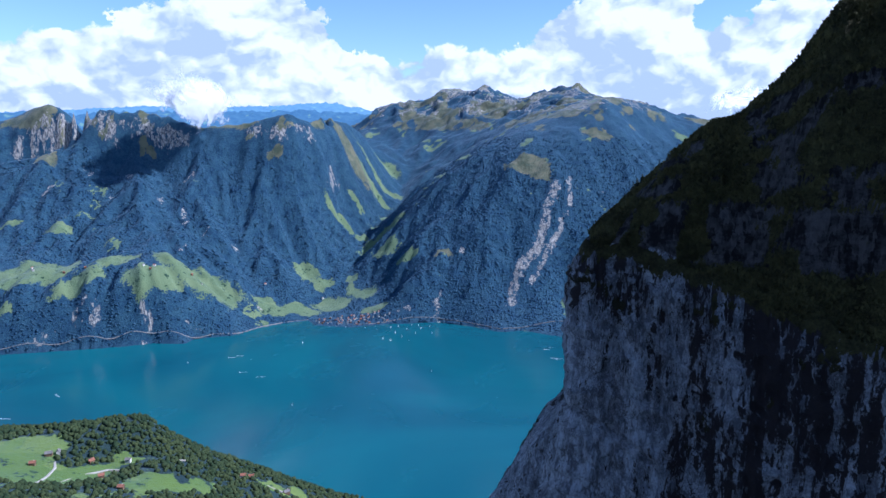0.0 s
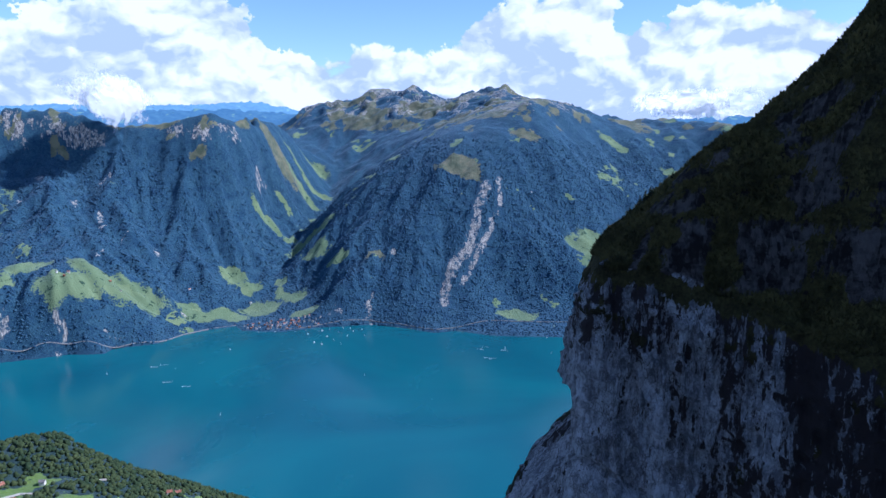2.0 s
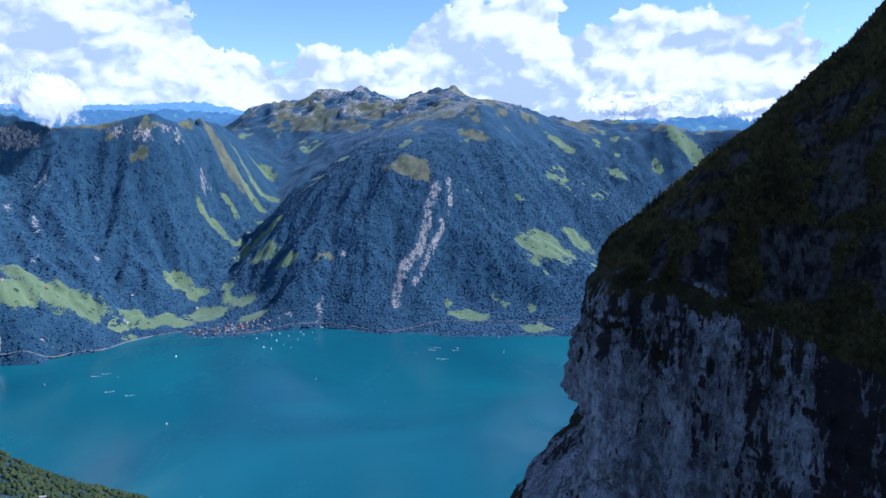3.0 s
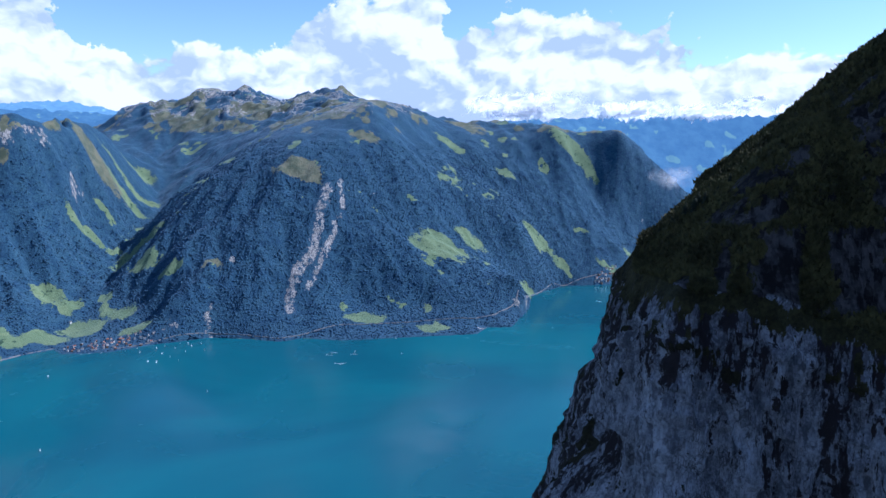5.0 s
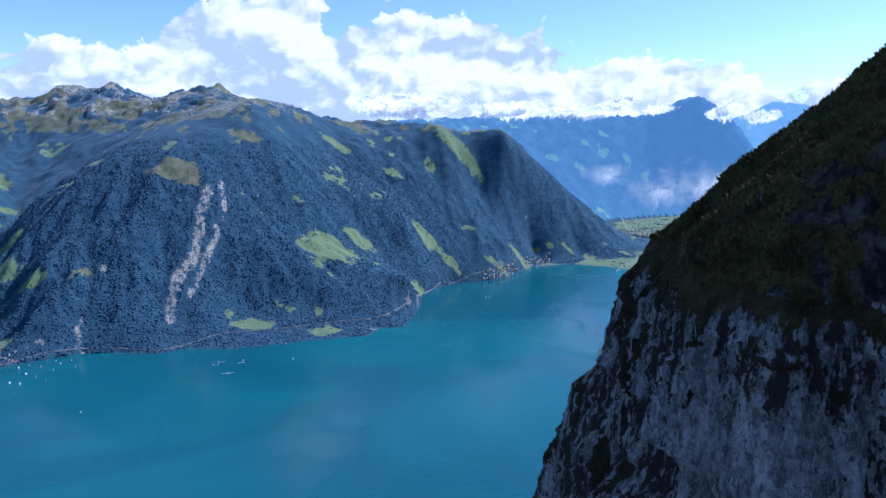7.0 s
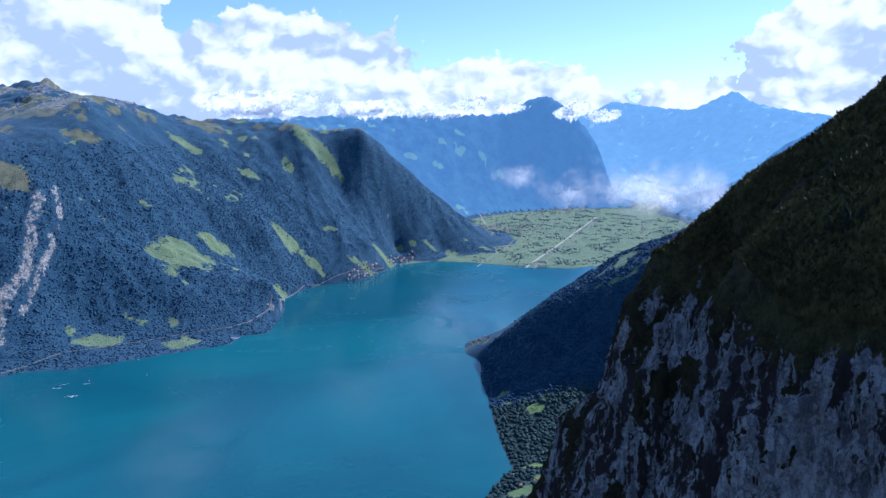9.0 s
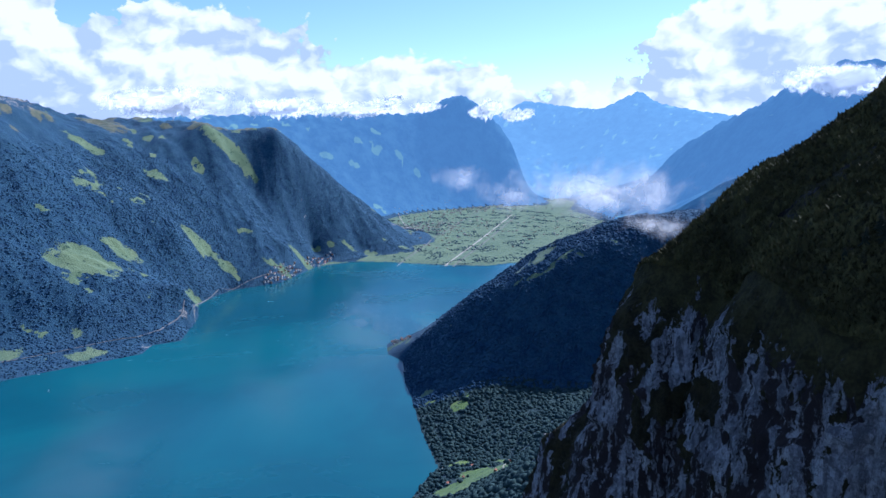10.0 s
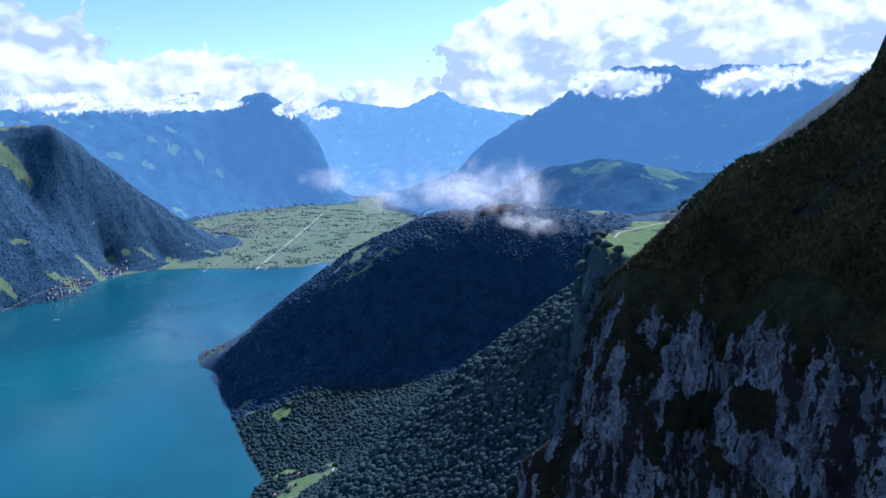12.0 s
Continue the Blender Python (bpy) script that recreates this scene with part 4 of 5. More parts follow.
def ground_z(x, y):
    return float(land(np.array([float(x)]), np.array([float(y)]))[0])

# ---- clouds ----
def vapour(name, mat, parent, rng, at, size, turn, tilt, lift):
    """One curved, uneven layer of vapour; its border fades."""
    cols, rows = 56, 26
    a, r = np.meshgrid(np.linspace(0, math.tau, cols, endpoint=False), np.linspace(0, 1, rows) ** 0.8)
    seed = rng.randrange(900)
    u, w = r * np.cos(a) * size[0], r * np.sin(a) * size[1]
    d = lift * size[1] * (fractal(u / size[1] * 1.6 + seed, w / size[1] * 1.6, 5, seed) - 0.5) * 2 + 0.5 * lift * size[1] * (1 - r * r)
    ob = sheet(name, u, -d, w, mat, True)
    ob.parent = parent
    ob.matrix_basis = pose(*at, tilt, 0, turn)
    fade = ob.data.color_attributes.new("fade", "FLOAT_COLOR", "POINT")
    f = np.clip(1.1 - 1.45 * r, -0.8, 1)
    fade.data.foreach_set("color", np.stack([f, f, f, np.ones_like(f)], -1).astype(np.float32).ravel())
    return ob


def cloud(seed, centre, size, label, layers, name="cumulus_cloud", category="cloud", group="cumulus clouds", mat="cloud_vapour", part_name="cloud_layer"):
    """A cloud of half width, depth and height: torn layers one behind another, spread to the sun."""
    rng = random.Random(seed)
    az = math.degrees(math.atan2(centre[0], centre[1]))
    turn = SUN_AZ - az
    turn = max(-52, min(52, -turn if turn < 90 else 180 - turn))
    ob = thing(name, pose(*centre, 0, 0, -az), label, category, group)
    for k in range(layers):
        s = rng.uniform(0.5, 0.9) if k else 1.0
        at = (rng.uniform(-1, 1) * size[0] * 0.6 * (k > 0), (k / max(1, layers - 1) - 0.5) * 2 * size[1], rng.uniform(-0.4, 0.5) * size[2] * 0.5 * (k > 0))
        vapour(part_name, MAT[mat], ob, rng, at, (size[0] * s / math.cos(radians(turn)), size[2] * s), turn + rng.uniform(-12, 12), rng.uniform(-20, 0), 0.2)
    return ob

for seed, centre, size, label, layers in (
    (3, (-452, 1280, 346), (84, 20, 70), "low lobe of white cloud hanging against the plateau's rim", 5),
    (5, (1255, 1887, 373), (150, 41, 46), "torn white cloud bank lying along the blue range", 5),
    (6, (1445, 1807, 369), (165, 45, 40), "thin white cloud bank along the blue range", 5),
    (7, (1583, 1753, 394), (80, 23, 42), "small white puff before the blue range", 3),
    (8, (1635, 1633, 379), (85, 25, 30), "small flat cloud below the range's peak", 3),
    (9, (1773, 1478, 372), (66, 20, 54), "white cloud spilling past the range's end", 4),
    (10, (1828, 1407, 352), (76, 23, 36), "low white cloud beside the range's end", 3),
    (11, (932, 1904, 378), (230, 62, 62), "long white cloud bank behind the wooded shoulder", 6),
    (12, (1837, 471, 413), (140, 42, 62), "white cumulus cloud in front of a dark peak", 6),
    (13, (1781, 168, 410), (112, 33, 54), "small white cumulus in front of a dark ridge", 5),
    (15, (1785, -27, 430), (133, 40, 66), "white cloud bank on the crest of the dark ridge", 5),
):
    cloud(seed, centre, size, label, layers)
for seed, centre, size, label, layers in (
    (21, (57, 75, 293.2), (13.5, 5, 6.2), "thin torn wisp of mist drifting over the valley", 6),
    (22, (46, 85, 295), (6, 2, 2.6), "small torn wisp of mist over the valley", 2),
    (23, (64, 69, 289.6), (6, 3, 3.4), "low torn wisp of mist over the wooded ridge", 3),
):
    cloud(seed, centre, size, label, layers, "valley_mist", "mist", "wisps of mist", "mist_vapour", "mist_layer")

# ---- woods ----
def crowns(name, pts, mat, label, sides=6, rings=((0.0, 0.62), (0.42, 1.0), (0.8, 0.62)), seed=1):
    """One mesh of many small uneven tree crowns. pts: x, y, z, radius, height."""
    rng = np.random.default_rng(seed)
    n = len(pts)
    k = len(rings)
    ang = rng.uniform(0, math.tau, (n, 1, 1)) + np.arange(sides)[None, None, :] * math.tau / sides + rng.uniform(-0.3, 0.3, (n, k, sides))
    rad = pts[:, 3, None, None] * np.array([r for _, r in rings])[None, :, None] * rng.uniform(0.7, 1.25, (n, k, sides))
    zz = pts[:, 4, None, None] * (np.array([h for h, _ in rings])[None, :, None] + rng.uniform(-0.1, 0.1, (n, k, sides)))
    ringv = np.stack([pts[:, 0, None, None] + rad * np.cos(ang), pts[:, 1, None, None] + rad * np.sin(ang), pts[:, 2, None, None] + zz], -1).reshape(n, k * sides, 3)
    tip = np.stack([pts[:, 0] + rng.uniform(-0.2, 0.2, n) * pts[:, 3], pts[:, 1] + rng.uniform(-0.2, 0.2, n) * pts[:, 3], pts[:, 2] + pts[:, 4] * rng.uniform(0.95, 1.15, n)], -1)[:, None]
    v = np.concatenate([ringv, tip], 1)
    tris = []
    for a in range(k - 1):
        for s in range(sides):
            p, q = a * sides + s, a * sides + (s + 1) % sides
            tris += [(p, q, q + sides), (p, q + sides, p + sides)]
    tris += [((k - 1) * sides + s, (k - 1) * sides + (s + 1) % sides, k * sides) for s in range(sides)]
    per = k * sides + 1
    f = (np.array(tris)[None] + (np.arange(n) * per)[:, None, None]).reshape(-1, 3)
    return tagged(new(name, mesh_of(name, v.reshape(-1, 3), f, mat, True)), label, "forest", kind="stuff")


def scatter(seed, count, x0, x1, y0, y1, keep=None, top=262):
    """Ground points under trees: no lake, meadow, rock or high alp."""
    rng = np.random.default_rng(seed)
    x, y = rng.uniform(x0, x1, count), rng.uniform(y0, y1, count)
    if keep is not None:
        ok = keep(x, y)
        x, y = x[ok], y[ok]
    ok = ~inside(SHORE_EAST_POLY, x, y)
    x, y = x[ok], y[ok]
    z = land(x, y)
    slope = np.hypot(land(x + 2, y) - z, land(x, y + 2) - z) / 2
    meadow, rock, pasture = masks(x, y, z, slope)
    ok = (meadow + 0.3 * (rng.random(len(x)) - 0.5) < 0.42) & (rock < 0.45) & (pasture < 0.5) & (z > 0.5) & (z < top - 70 * rng.random(len(x)) ** 2)
    return x[ok], y[ok], z[ok], rng


def wood(name, seed, count, box4, keep, r0, r1, mat, label, tall=1.0, **more):
    x, y, z, rng = scatter(seed, count, *box4, keep, 290)
    r = rng.uniform(r0, r1, len(x))
    return crowns(name, np.stack([x, y, z - 0.3, r, r * tall * rng.uniform(1.2, 1.9, len(x))], -1), MAT[mat], label, seed=seed, **more)

wood("broadleaf_forest", 5, 44000, (70, 860, 60, 680), lambda x, y: (np.hypot(x, y) < 730) & (np.hypot(x, y) > 300), 1.5, 2.7, "leaf_near", "dark mixed forest on the steep shore slope", 0.8, sides=6, rings=((0.0, 0.8), (0.45, 1.0), (0.8, 0.62)))
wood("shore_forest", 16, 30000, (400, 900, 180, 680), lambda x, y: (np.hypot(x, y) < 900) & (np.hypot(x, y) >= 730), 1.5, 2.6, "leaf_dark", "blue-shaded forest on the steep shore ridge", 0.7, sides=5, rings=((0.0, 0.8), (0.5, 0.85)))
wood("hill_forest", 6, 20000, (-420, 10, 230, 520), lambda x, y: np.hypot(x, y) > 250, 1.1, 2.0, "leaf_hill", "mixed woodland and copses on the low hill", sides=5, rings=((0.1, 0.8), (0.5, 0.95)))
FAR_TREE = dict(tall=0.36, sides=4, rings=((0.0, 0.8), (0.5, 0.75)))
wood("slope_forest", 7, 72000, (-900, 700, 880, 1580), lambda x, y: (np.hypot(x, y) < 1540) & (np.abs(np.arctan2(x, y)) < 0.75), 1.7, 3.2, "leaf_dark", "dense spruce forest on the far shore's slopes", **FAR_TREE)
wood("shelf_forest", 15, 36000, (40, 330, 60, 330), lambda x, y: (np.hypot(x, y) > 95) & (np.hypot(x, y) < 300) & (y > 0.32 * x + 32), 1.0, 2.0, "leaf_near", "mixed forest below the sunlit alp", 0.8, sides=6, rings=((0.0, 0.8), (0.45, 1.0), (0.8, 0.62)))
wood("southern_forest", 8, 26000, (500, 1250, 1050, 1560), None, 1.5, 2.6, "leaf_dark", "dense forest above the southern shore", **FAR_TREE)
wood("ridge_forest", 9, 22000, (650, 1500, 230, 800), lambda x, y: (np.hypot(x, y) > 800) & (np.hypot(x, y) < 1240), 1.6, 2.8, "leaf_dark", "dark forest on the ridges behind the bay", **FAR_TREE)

# ---- roads, river ----
def ribbon(name, line, width, mat, label, category="road", rise=0.5, thick=0.5, step=5):
    pts = np.array(along(line, step))[:, :2]
    t = np.gradient(pts, axis=0)
    t /= np.maximum(np.linalg.norm(t, axis=1), 1e-6)[:, None]
    nrm = np.stack([-t[:, 1], t[:, 0]], -1) * width / 2
    z = np.maximum(land(pts[:, 0], pts[:, 1]), 0.2)
    z = np.convolve(np.r_[z[:1], z[:1], z, z[-1:], z[-1:]], np.ones(5) / 5, "valid") + rise
    l, r = pts + nrm, pts - nrm
    n = len(pts)
    v = np.concatenate([np.c_[l, z], np.c_[r, z], np.c_[r + (r - l) * 0.25, z - thick - rise], np.c_[l + (l - r) * 0.25, z - thick - rise]])
    i = np.arange(n - 1)
    f = np.concatenate([np.stack([a * n + i, b * n + i, b * n + i + 1, a * n + i + 1], -1) for a, b in ((0, 1), (1, 2), (2, 3), (3, 0))])
    return tagged(new(name, mesh_of(name, v, f, MAT[mat])), label, category, kind="structure")

ribbon("road", [(-760, 843), (-597, 897), (-529, 913), (-460, 931), (-413, 950), (-372, 958), (-350, 972), (-306, 990), (-285, 1025), (-250, 1054), (-215, 1071)], 1.4, "asphalt", "pale lakeside road on a retaining wall")
ribbon("road", [(-140, 1040), (-83, 1056), (-10, 1067), (41, 1046), (87, 1016), (123, 1022), (175, 1032), (237, 1028), (311, 1018), (390, 1003), (428, 1008), (480, 1040), (520, 1090), (561, 1152), (640, 1208), (707, 1218), (790, 1222)], 1.1, "asphalt", "pale lakeside road cut into the wooded slope", rise=0.9)
ribbon("road", [(-216, 312), (-212, 333), (-216, 359), (-220, 366)], 1.0, "gravel", "pale farm road across the meadow", rise=0.15)
ribbon("road", [(-193, 329), (-206, 345), (-202, 358), (-191, 368), (-177, 369), (-169, 385), (-155, 390)], 0.9, "gravel", "pale winding hill road", rise=0.15)
ribbon("road", [(-121, 398), (-111, 403), (-100, 402)], 0.8, "gravel", "short pale farm track", rise=0.15)
ribbon("road", [(375, 400), (386, 415), (407, 421), (430, 440)], 1.1, "gravel", "pale shore road by the meadows", rise=0.2)
ribbon("road", [(392, 342), (405, 352), (418, 356), (441, 372)], 0.8, "gravel", "pale track between farm meadows", rise=0.2)
ribbon("road", [(118, 72), (130, 74), (141, 75), (160, 70), (185, 64)], 0.5, "gravel", "narrow path over the sunlit alp", rise=0.1)
ribbon("river", [(1118, 1070), (1500, 1272), (2000, 1545)], 3.5, "gravel", "straight pale river canal through green fields", "river", rise=0.5, step=20)
ribbon("road", [(1126, 1052), (1480, 1237), (1983, 1515)], 2.5, "asphalt", "straight motorway beside the canal", rise=0.6, step=20)
ribbon("road", [(1046, 1152), (1341, 1328), (1723, 1554), (2137, 1772)], 2, "asphalt", "railway line across the plain", rise=0.6, step=20)
ribbon("road", [(1248, 1400), (1370, 1440), (1490, 1573), (1718, 1850)], 2, "gravel", "pale road curving through the town", rise=0.6, step=20)

# ---- houses ----
def build_house(m, label, wall, roof, w, d, h, windows, group):
    ob = thing("house", m, label, "house", group)
    body = part("wall", box(bmesh.new(), -w / 2, w / 2, -d / 2, d / 2, -1.2, h), MAT[wall], ob)
    bm = bmesh.new()
    e, rise, t = 0.22, d * 0.36, 0.14
    prof = [(-d / 2 - e, h - 0.16), (0, h + rise), (d / 2 + e, h - 0.16), (d / 2 + e, h - 0.16 + t), (0, h + rise + t * 1.3), (-d / 2 - e, h - 0.16 + t)]
    a, b = [bm.verts.new((-w / 2 - e, y, z)) for y, z in prof], [bm.verts.new((w / 2 + e, y, z)) for y, z in prof]
    bm.faces.new(a[::-1]); bm.faces.new(b)
    for k in range(6):
        bm.faces.new([a[k], a[(k + 1) % 6], b[(k + 1) % 6], b[k]])
    part("roof", bm, MAT[roof], ob)
    for s in (-1, 1):
        bm = bmesh.new()
        a = [bm.verts.new((s * w / 2, y, z)) for y, z in ((-d / 2, h), (d / 2, h), (0, h + rise))]
        b = [bm.verts.new((s * (w / 2 - 0.1), y, z)) for y, z in ((-d / 2, h), (d / 2, h), (0, h + rise))]
        bm.faces.new(a)
        bm.faces.new(b[::-1])
        part("gable", bm, MAT[wall], ob)
    part("chimney", box(bmesh.new(), w * 0.2, w * 0.2 + 0.25, 0.1, 0.35, h + rise * 0.5, h + rise + 0.35), MAT["plaster"], ob)
    if windows:
        for s in (-1, 1):
            for k in range(3):
                x = (k - 1) * w * 0.3
                win = part("window", box(bmesh.new(), x - 0.16, x + 0.16, min(s * d / 2, s * (d / 2 + 0.03)), max(s * d / 2, s * (d / 2 + 0.03)), h * 0.45, h * 0.45 + 0.36), MAT["glass_dark"], ob)
        part("door", box(bmesh.new(), -w / 2 - 0.03, -w / 2, -0.15, 0.15, 0, 0.55), MAT["timber"], ob)
    return ob

HOUSES = []
for wall, roof, w, d, h, label in (("plaster", "roof_tile", 3.2, 2.4, 1.7, "white plastered house with a red tiled gable roof"), ("plaster", "roof_slate", 3.0, 2.2, 1.9, "white plastered house with a grey gable roof"), ("timber", "roof_tile", 3.0, 2.4, 1.5, "dark timber chalet with a red-brown gable roof"), ("timber", "roof_slate", 3.8, 2.6, 1.6, "large timber barn with a grey roof")):
    for near in (True, False):
        HOUSES.append((wall, roof, w, d, h, label, near))
made_houses = {}


def put_house(kind, x, y, turn, group, scale=1.0, near=False):
    wall, roof, w, d, h, label, _ = HOUSES[2 * kind]
    m = pose(x, y, max(ground_z(x, y), 0.8) + 0.25, 0, 0, turn)
    key = (kind, near, scale, group)
    if key in made_houses:
        return copy_thing(made_houses[key], m)
    made_houses[key] = build_house(m, label, wall, roof, w * scale, d * scale, h * scale, near, group)
    return made_houses[key]


def village(seed, count, centre, spread_xy, turn, group, scale=1.0):
    rng = random.Random(seed)
    done = []
    tries = 0
    while len(done) < count and tries < count * 30:
        tries += 1
        a, r = rng.uniform(0, math.tau), math.sqrt(rng.random())
        u, v = math.cos(a) * r * spread_xy[0], math.sin(a) * r * spread_xy[1]
        c, s = math.cos(radians(turn)), math.sin(radians(turn))
        x, y = centre[0] + u * c - v * s, centre[1] + u * s + v * c
        if any(math.hypot(x - p, y - q) < 4.6 * scale for p, q in done) or inside(SHORE_EAST_POLY, np.array([x]), np.array([y]))[0]:
            continue
        done.append((x, y))
        put_house(rng.choice((0, 0, 1, 1, 2, 3)), x, y, turn + rng.choice((0, 90)) + rng.uniform(-15, 15), group, scale)

village(1, 52, (-140, 1062), (62, 22), 5, "houses of the village on the delta")
village(2, 40, (800, 1228), (70, 14), 20, "houses of the southern shore town", 1.15)
village(3, 30, (940, 1300), (60, 14), 20, "houses of the southern shore town", 1.15)
village(4, 14, (640, 715), (28, 16), 60, "houses on the small peninsula")
for kind, x, y, turn in ((0, -424, 996, 10), (1, -438, 991, 80), (2, -427, 989, 0), (1, -366, 1023, 5), (0, -296, 1126, 30), (2, -380, 1024, 60), (3, -401, 1061, 0), (1, -600, 991, 20), (0, -610, 1005, 70), (2, -560, 1000, 0), (2, -520, 985, 20), (1, -205, 1150, 40)):
    put_house(kind, x, y, turn, "farms on the meadow terrace")
for kind, x, y, turn in ((3, -226, 371, 20), (1, -222, 374, 110), (2, -190, 358, 30), (0, -124, 401, 15), (0, -120, 404, 10), (3, -99, 407, 40), (2, -169, 337, 0), (2, -203, 373, 60), (1, -184, 378, 0), (2, -227, 357, 10)):
    put_house(kind, x, y, turn, "farms on the near hill", 1.0, True)
for kind, x, y, turn in ((2, 392, 350, 20), (0, 392, 384, 50), (0, 382, 393, 10), (2, 416, 354, 80), (1, 473, 358, 30), (0, 418, 397, 0)):
    put_house(kind, x, y, turn, "farmhouses in the shore meadows", 0.8, True)

rng = np.random.default_rng(17)
tv, tf = [], []
for x, y, w in [(*p, rng.uniform(2.5, 6)) for p in np.r_[rng.normal((1500, 1560), (110, 70), (260, 2)), rng.normal((2100, 1780), (190, 60), (260, 2)), rng.uniform((1250, 1100), (2300, 1700), (160, 2))]]:
    if inside(SHORE_EAST_POLY, np.array([x]), np.array([y]))[0]:
        continue
    z, d, h = ground_z(x, y), w * rng.uniform(0.6, 1.3), rng.uniform(1.8, 3.2)
    if z > 40:
        continue
    b = len(tv)
    tv += [(x, y, z - 1), (x + w, y, z - 1), (x + w, y + d, z - 1), (x, y + d, z - 1), (x, y, z + h), (x + w, y, z + h), (x + w, y + d, z + h), (x, y + d, z + h)]
    tf += [(b + 4, b + 5, b + 6, b + 7), (b, b + 1, b + 5, b + 4), (b + 1, b + 2, b + 6, b + 5), (b + 2, b + 3, b + 7, b + 6), (b + 3, b, b + 4, b + 7)]
tagged(new("town_buildings", mesh_of("town_buildings", tv, tf, MAT["town_wall"])), "pale scattered buildings of the towns on the plain", "town", kind="stuff")
tx2, ty2 = np.random.default_rng(6).uniform(1080, 2140, 16000), np.random.default_rng(7).uniform(940, 1800, 16000)
grid_on = (fractal(tx2 / 34, ty2 / 34, 5, 77) > 0.585) & ~inside(SHORE_EAST_POLY, tx2, ty2)
tx2, ty2 = tx2[grid_on], ty2[grid_on]
tz2 = land(tx2, ty2)
low = tz2 < 30
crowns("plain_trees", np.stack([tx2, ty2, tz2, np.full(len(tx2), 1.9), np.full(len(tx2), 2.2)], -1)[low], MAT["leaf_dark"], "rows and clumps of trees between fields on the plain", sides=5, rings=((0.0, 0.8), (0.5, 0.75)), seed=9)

# ---- boats ----
def build_boat(m, sail, label, wake):
    ob = thing("sailing_boat" if sail else "motor_boat", m, label, "boat", "boats on the lake")
    bm = bmesh.new()
    rows = [(-1.0, 0.30, 0.34), (-0.3, 0.40, 0.32), (0.5, 0.30, 0.36), (1.15, 0.02, 0.44)]
    ringv = [[bm.verts.new((x, s * wd * f, zz)) for s, f, zz in ((-1, 1, top), (-1, 0.55, -0.12), (1, 0.55, -0.12), (1, 1, top))] for x, wd, top in rows]
    for a, b in zip(ringv, ringv[1:]):
        for k in range(4):
            bm.faces.new([a[k], b[k], b[(k + 1) % 4], a[(k + 1) % 4]])
    bm.faces.new(ringv[0][::-1]); bm.faces.new(ringv[-1])
    part("hull", bm, MAT["boat_white"], ob)
    if sail:
        part("mast", box(bmesh.new(), 0.08, 0.13, -0.025, 0.025, 0.3, 3.1), MAT["boat_white"], ob)
        bm = bmesh.new()
        for pts in (((0.05, 0.5), (-0.95, 0.5), (0.05, 3.0)), ((0.2, 0.5), (1.05, 0.5), (0.2, 2.6))):
            a = [bm.verts.new((x, -0.02 + 0.12 * (z < 1) * (abs(x) > 0.5), z)) for x, z in pts]
            b = [bm.verts.new((x, 0.02 + 0.12 * (z < 1) * (abs(x) > 0.5), z)) for x, z in pts]
            bm.faces.new(a); bm.faces.new(b[::-1])
            for k in range(3):
                bm.faces.new([a[k], b[k], b[(k + 1) % 3], a[(k + 1) % 3]])
        part("sail", bm, MAT["boat_white"], ob)
    else:
        part("cabin", box(bmesh.new(), -0.4, 0.3, -0.22, 0.22, 0.34, 0.7), MAT["boat_white"], ob)
    if wake:
        bm = bmesh.new()
        v = [bm.verts.new(p) for p in ((-0.9, -0.25, 0.05), (-0.9, 0.25, 0.05), (-5, 0.5, 0.05), (-10, 0.3, 0.05), (-10, -0.1, 0.05), (-5, -0.5, 0.05))]
        bm.faces.new(v)
        part("wake", bm, MAT["foam"], ob, "white wake")
    return ob

boat_rng = random.Random(4)
protos = {}
for kind, spots in (("sail", [(-166, 723), (-200, 949), (-332, 862), (-80, 1031), (-71, 1001), (-69, 1037), (-55, 1022), (-49, 964), (-49, 1044), (-41, 1001), (-33, 1025), (-60, 983), (-76, 964), (-87, 972), (-38, 1041), (-16, 1001), (-14, 833), (241, 899), (181, 925), (-100, 1015), (-20, 1035)]), ("wake", [(-286, 885), (-276, 892), (-254, 827), (-228, 811), (-442, 750), (-463, 684), (150, 933), (174, 918), (142, 926), (146, 887), (662, 1081), (152, 882)]), ("still", [(253, 971), (-150, 1032), (-165, 1034), (-120, 1030), (-175, 1033), (-105, 1038)])):
    for x, y in spots:
        m = pose(x, y, 0, 0, 0, boat_rng.uniform(0, 360) if kind != "wake" else boat_rng.uniform(-30, 30) + 170)
        if kind in protos:
            copy_thing(protos[kind], m)
        else:
            protos[kind] = build_boat(m, kind == "sail", {"sail": "small white sailing boat on the turquoise lake", "wake": "white motor boat with a thin wake", "still": "white motor boat lying still on the lake"}[kind], kind == "wake")

# ---- on the near mountain: turf tufts, dwarf spruces, shrubs ----
def on_top(u, v):
    """A point of the slope above the rim: share of the rim's index, share of the way in."""
    i = np.clip(np.searchsorted(US, u), 0, len(US) - 1)
    j = len(ups) - 1 - np.clip(np.searchsorted(ups, v), 0, len(ups) - 1)
    return np.stack([tx[j, i], ty[j, i], tz[j, i]], -1), turf_top[j, i]

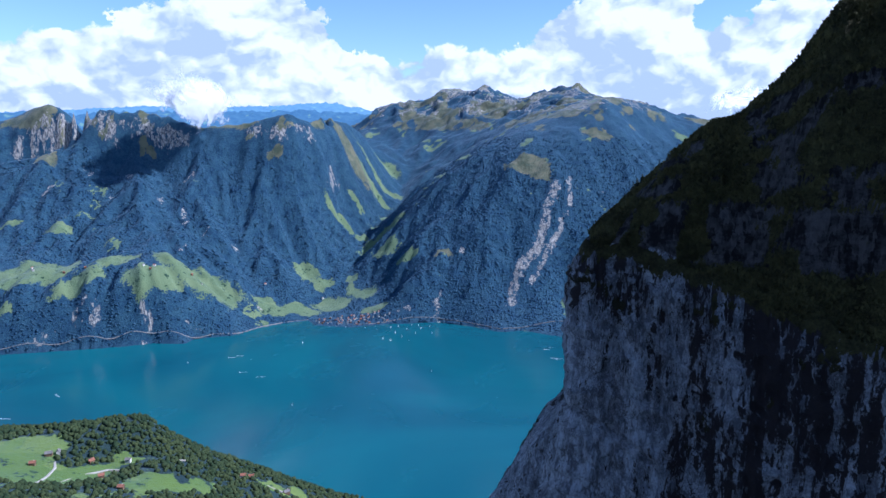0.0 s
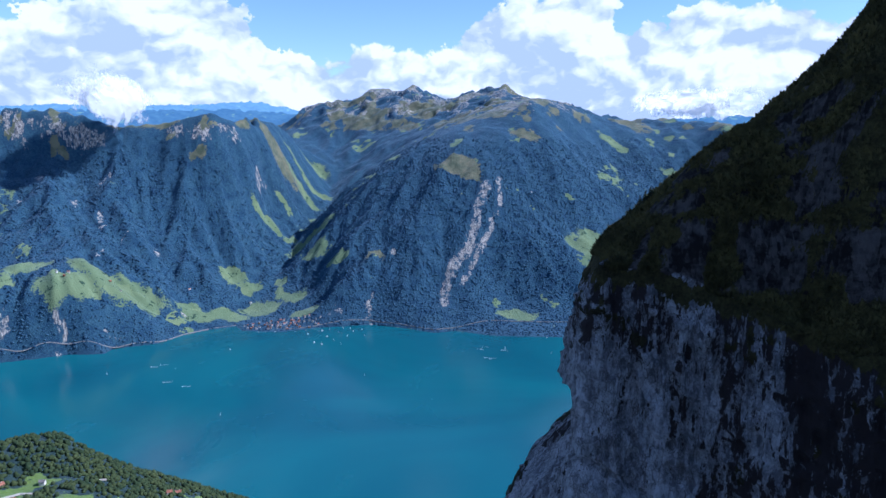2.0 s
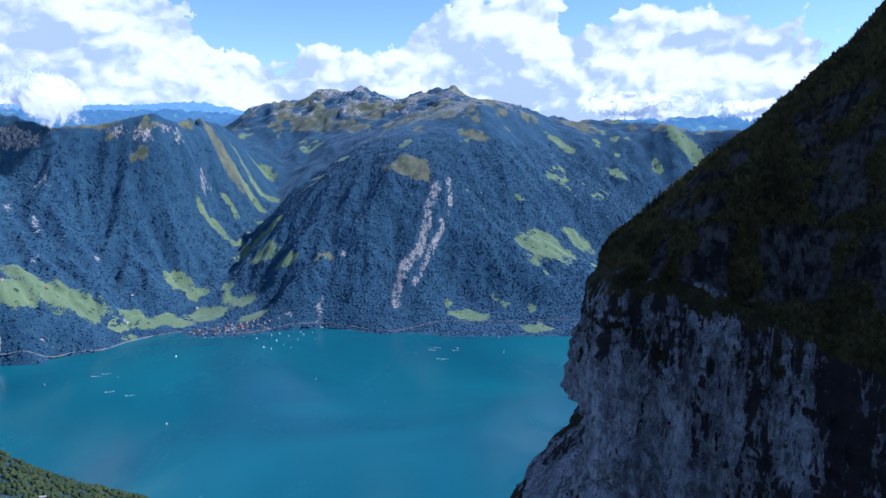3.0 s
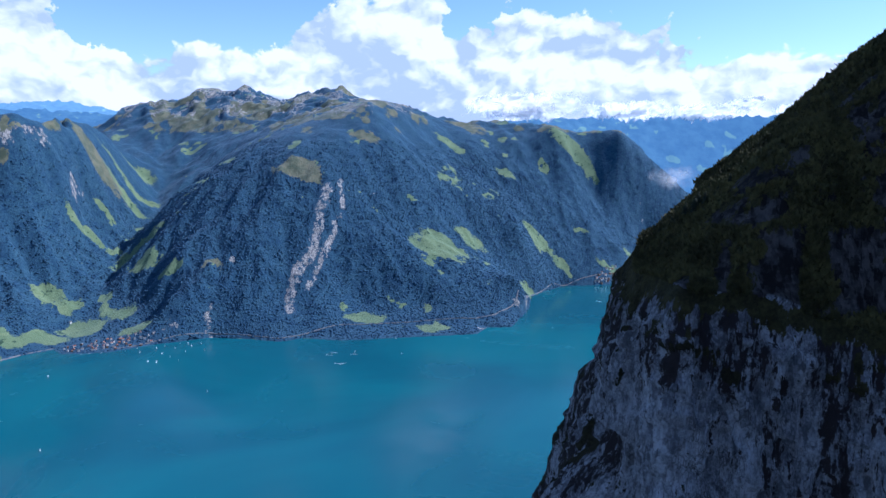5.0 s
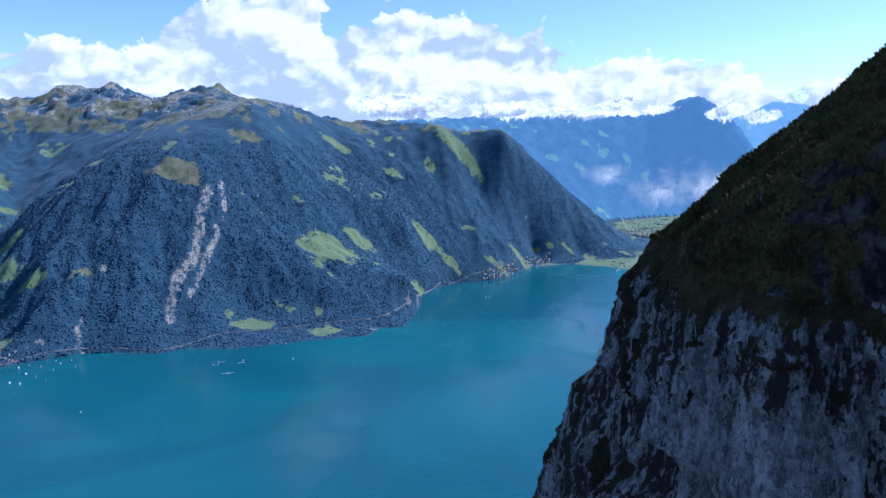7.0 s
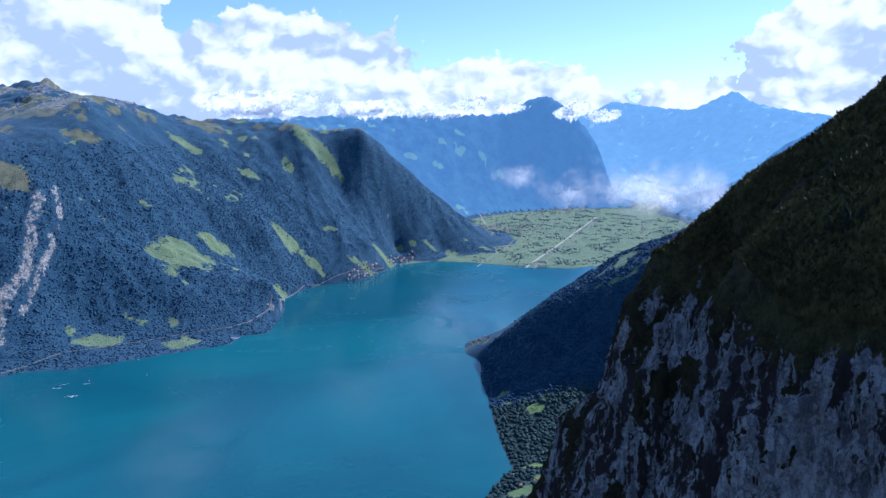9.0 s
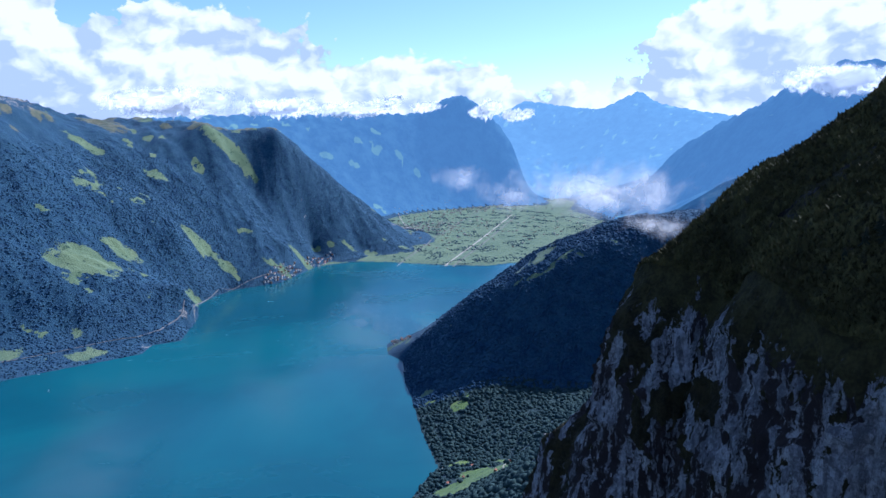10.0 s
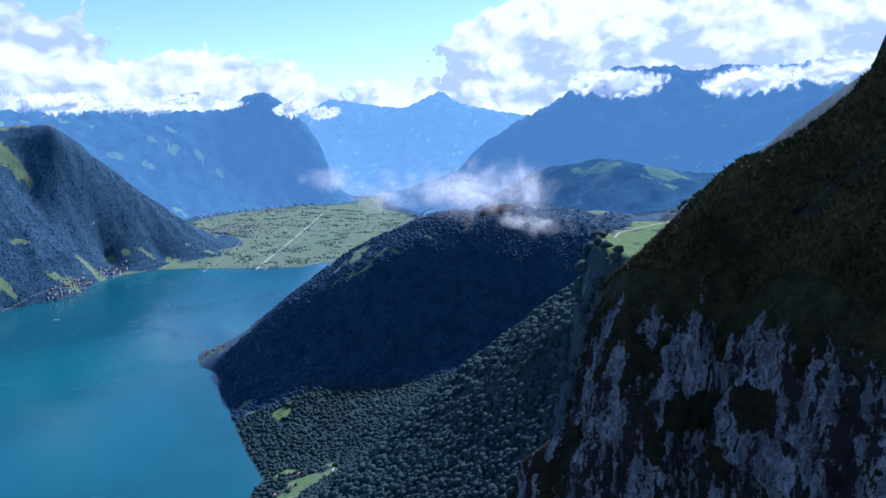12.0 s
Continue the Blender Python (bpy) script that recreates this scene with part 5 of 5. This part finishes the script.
rng = np.random.default_rng(12)
spot, turf_here = on_top(rng.uniform(2.0, 14.5, 46000), rng.uniform(0, 1, 46000) ** 1.6)
spot = spot[turf_here > 0.55]
n = len(spot)
hgt, ang = rng.uniform(0.07, 0.22, n), rng.uniform(0, math.tau, (n, 4))
leanx, leany = rng.normal(0, 0.08, (n, 4)), rng.normal(0, 0.08, (n, 4))
basex, basey = np.cos(ang) * 0.05, np.sin(ang) * 0.05
v = np.zeros((n, 4, 3, 3))
v[:, :, 0] = spot[:, None] + np.stack([basex * 1.8, basey * 1.8, np.full_like(basex, -0.05)], -1)
v[:, :, 1] = spot[:, None] + np.stack([-basex * 1.8, -basey * 1.8, np.full_like(basex, -0.05)], -1)
v[:, :, 2] = spot[:, None] + np.stack([leanx, leany, hgt[:, None] * rng.uniform(0.6, 1.1, (n, 4))], -1)
tagged(new("grass_tufts", mesh_of("grass_tufts", v.reshape(-1, 3), np.arange(n * 12).reshape(-1, 3), MAT["grass_blade"])), "coarse dark olive grass tufts on the steep turf", "grass", kind="stuff")


def spruce(m, seed, height, label="small dark spruce on the turf ridge"):
    rng = random.Random(seed)
    ob = thing("spruce", m, label, "tree", "dwarf spruces on the ridge")
    bm = bmesh.new()
    bmesh.ops.create_cone(bm, cap_ends=True, segments=6, radius1=0.045 * height, radius2=0.008 * height, depth=height, matrix=Matrix.Translation((0, 0, height / 2 - 0.06)))
    part("trunk", bm, MAT["bark"], ob)
    bm = bmesh.new()
    tiers = 9
    for k in range(tiers):
        z = height * (0.10 + 0.86 * k / tiers)
        r = height * 0.30 * (1 - k / tiers) ** 0.8 + 0.03 * height
        for j in range(8):
            a = j * math.tau / 8 + rng.uniform(-0.3, 0.3) + k
            q = r * rng.uniform(0.6, 1.2)
            tip = Vector((math.cos(a) * q, math.sin(a) * q, z - q * rng.uniform(0.15, 0.5)))
            side = Vector((-math.sin(a), math.cos(a), 0)) * q * 0.32
            root = Vector((0, 0, z + height * 0.05))
            mid = tip * 0.55 + root * 0.45
            vs = [bm.verts.new(p) for p in (root, mid + side, tip, mid - side, mid + Vector((0, 0, q * 0.22)))]
            for f in ((0, 1, 4), (1, 2, 4), (2, 3, 4), (3, 0, 4), (0, 3, 2, 1)):
                bm.faces.new([vs[i] for i in f])
    part("crown", bm, MAT["needle"], ob)
    return ob

def on_slope(x, y):
    """The turf slope's point nearest to a place."""
    k = np.unravel_index(np.argmin((tx - x) ** 2 + (ty - y) ** 2), tx.shape)
    return tx[k], ty[k], tz[k] - 0.04

for k, (x, y, tall) in enumerate(((9.7, 38.2, 0.3), (9.9, 37.7, 0.42), (10.2, 37.3, 0.62), (10.3, 36.8, 0.75), (10.5, 36.5, 0.55), (10.6, 37.0, 0.68), (10.9, 36.2, 0.34), (11.2, 35.9, 0.45), (11.5, 35.6, 0.24), (9.2, 38.6, 0.22), (16.2, 41.1, 0.3), (16.7, 40.6, 0.36), (17.0, 40.1, 0.28), (15.2, 42.1, 0.26))):
    spruce(pose(*on_slope(x, y), 0, 0, 37 * k), 40 + k, tall)
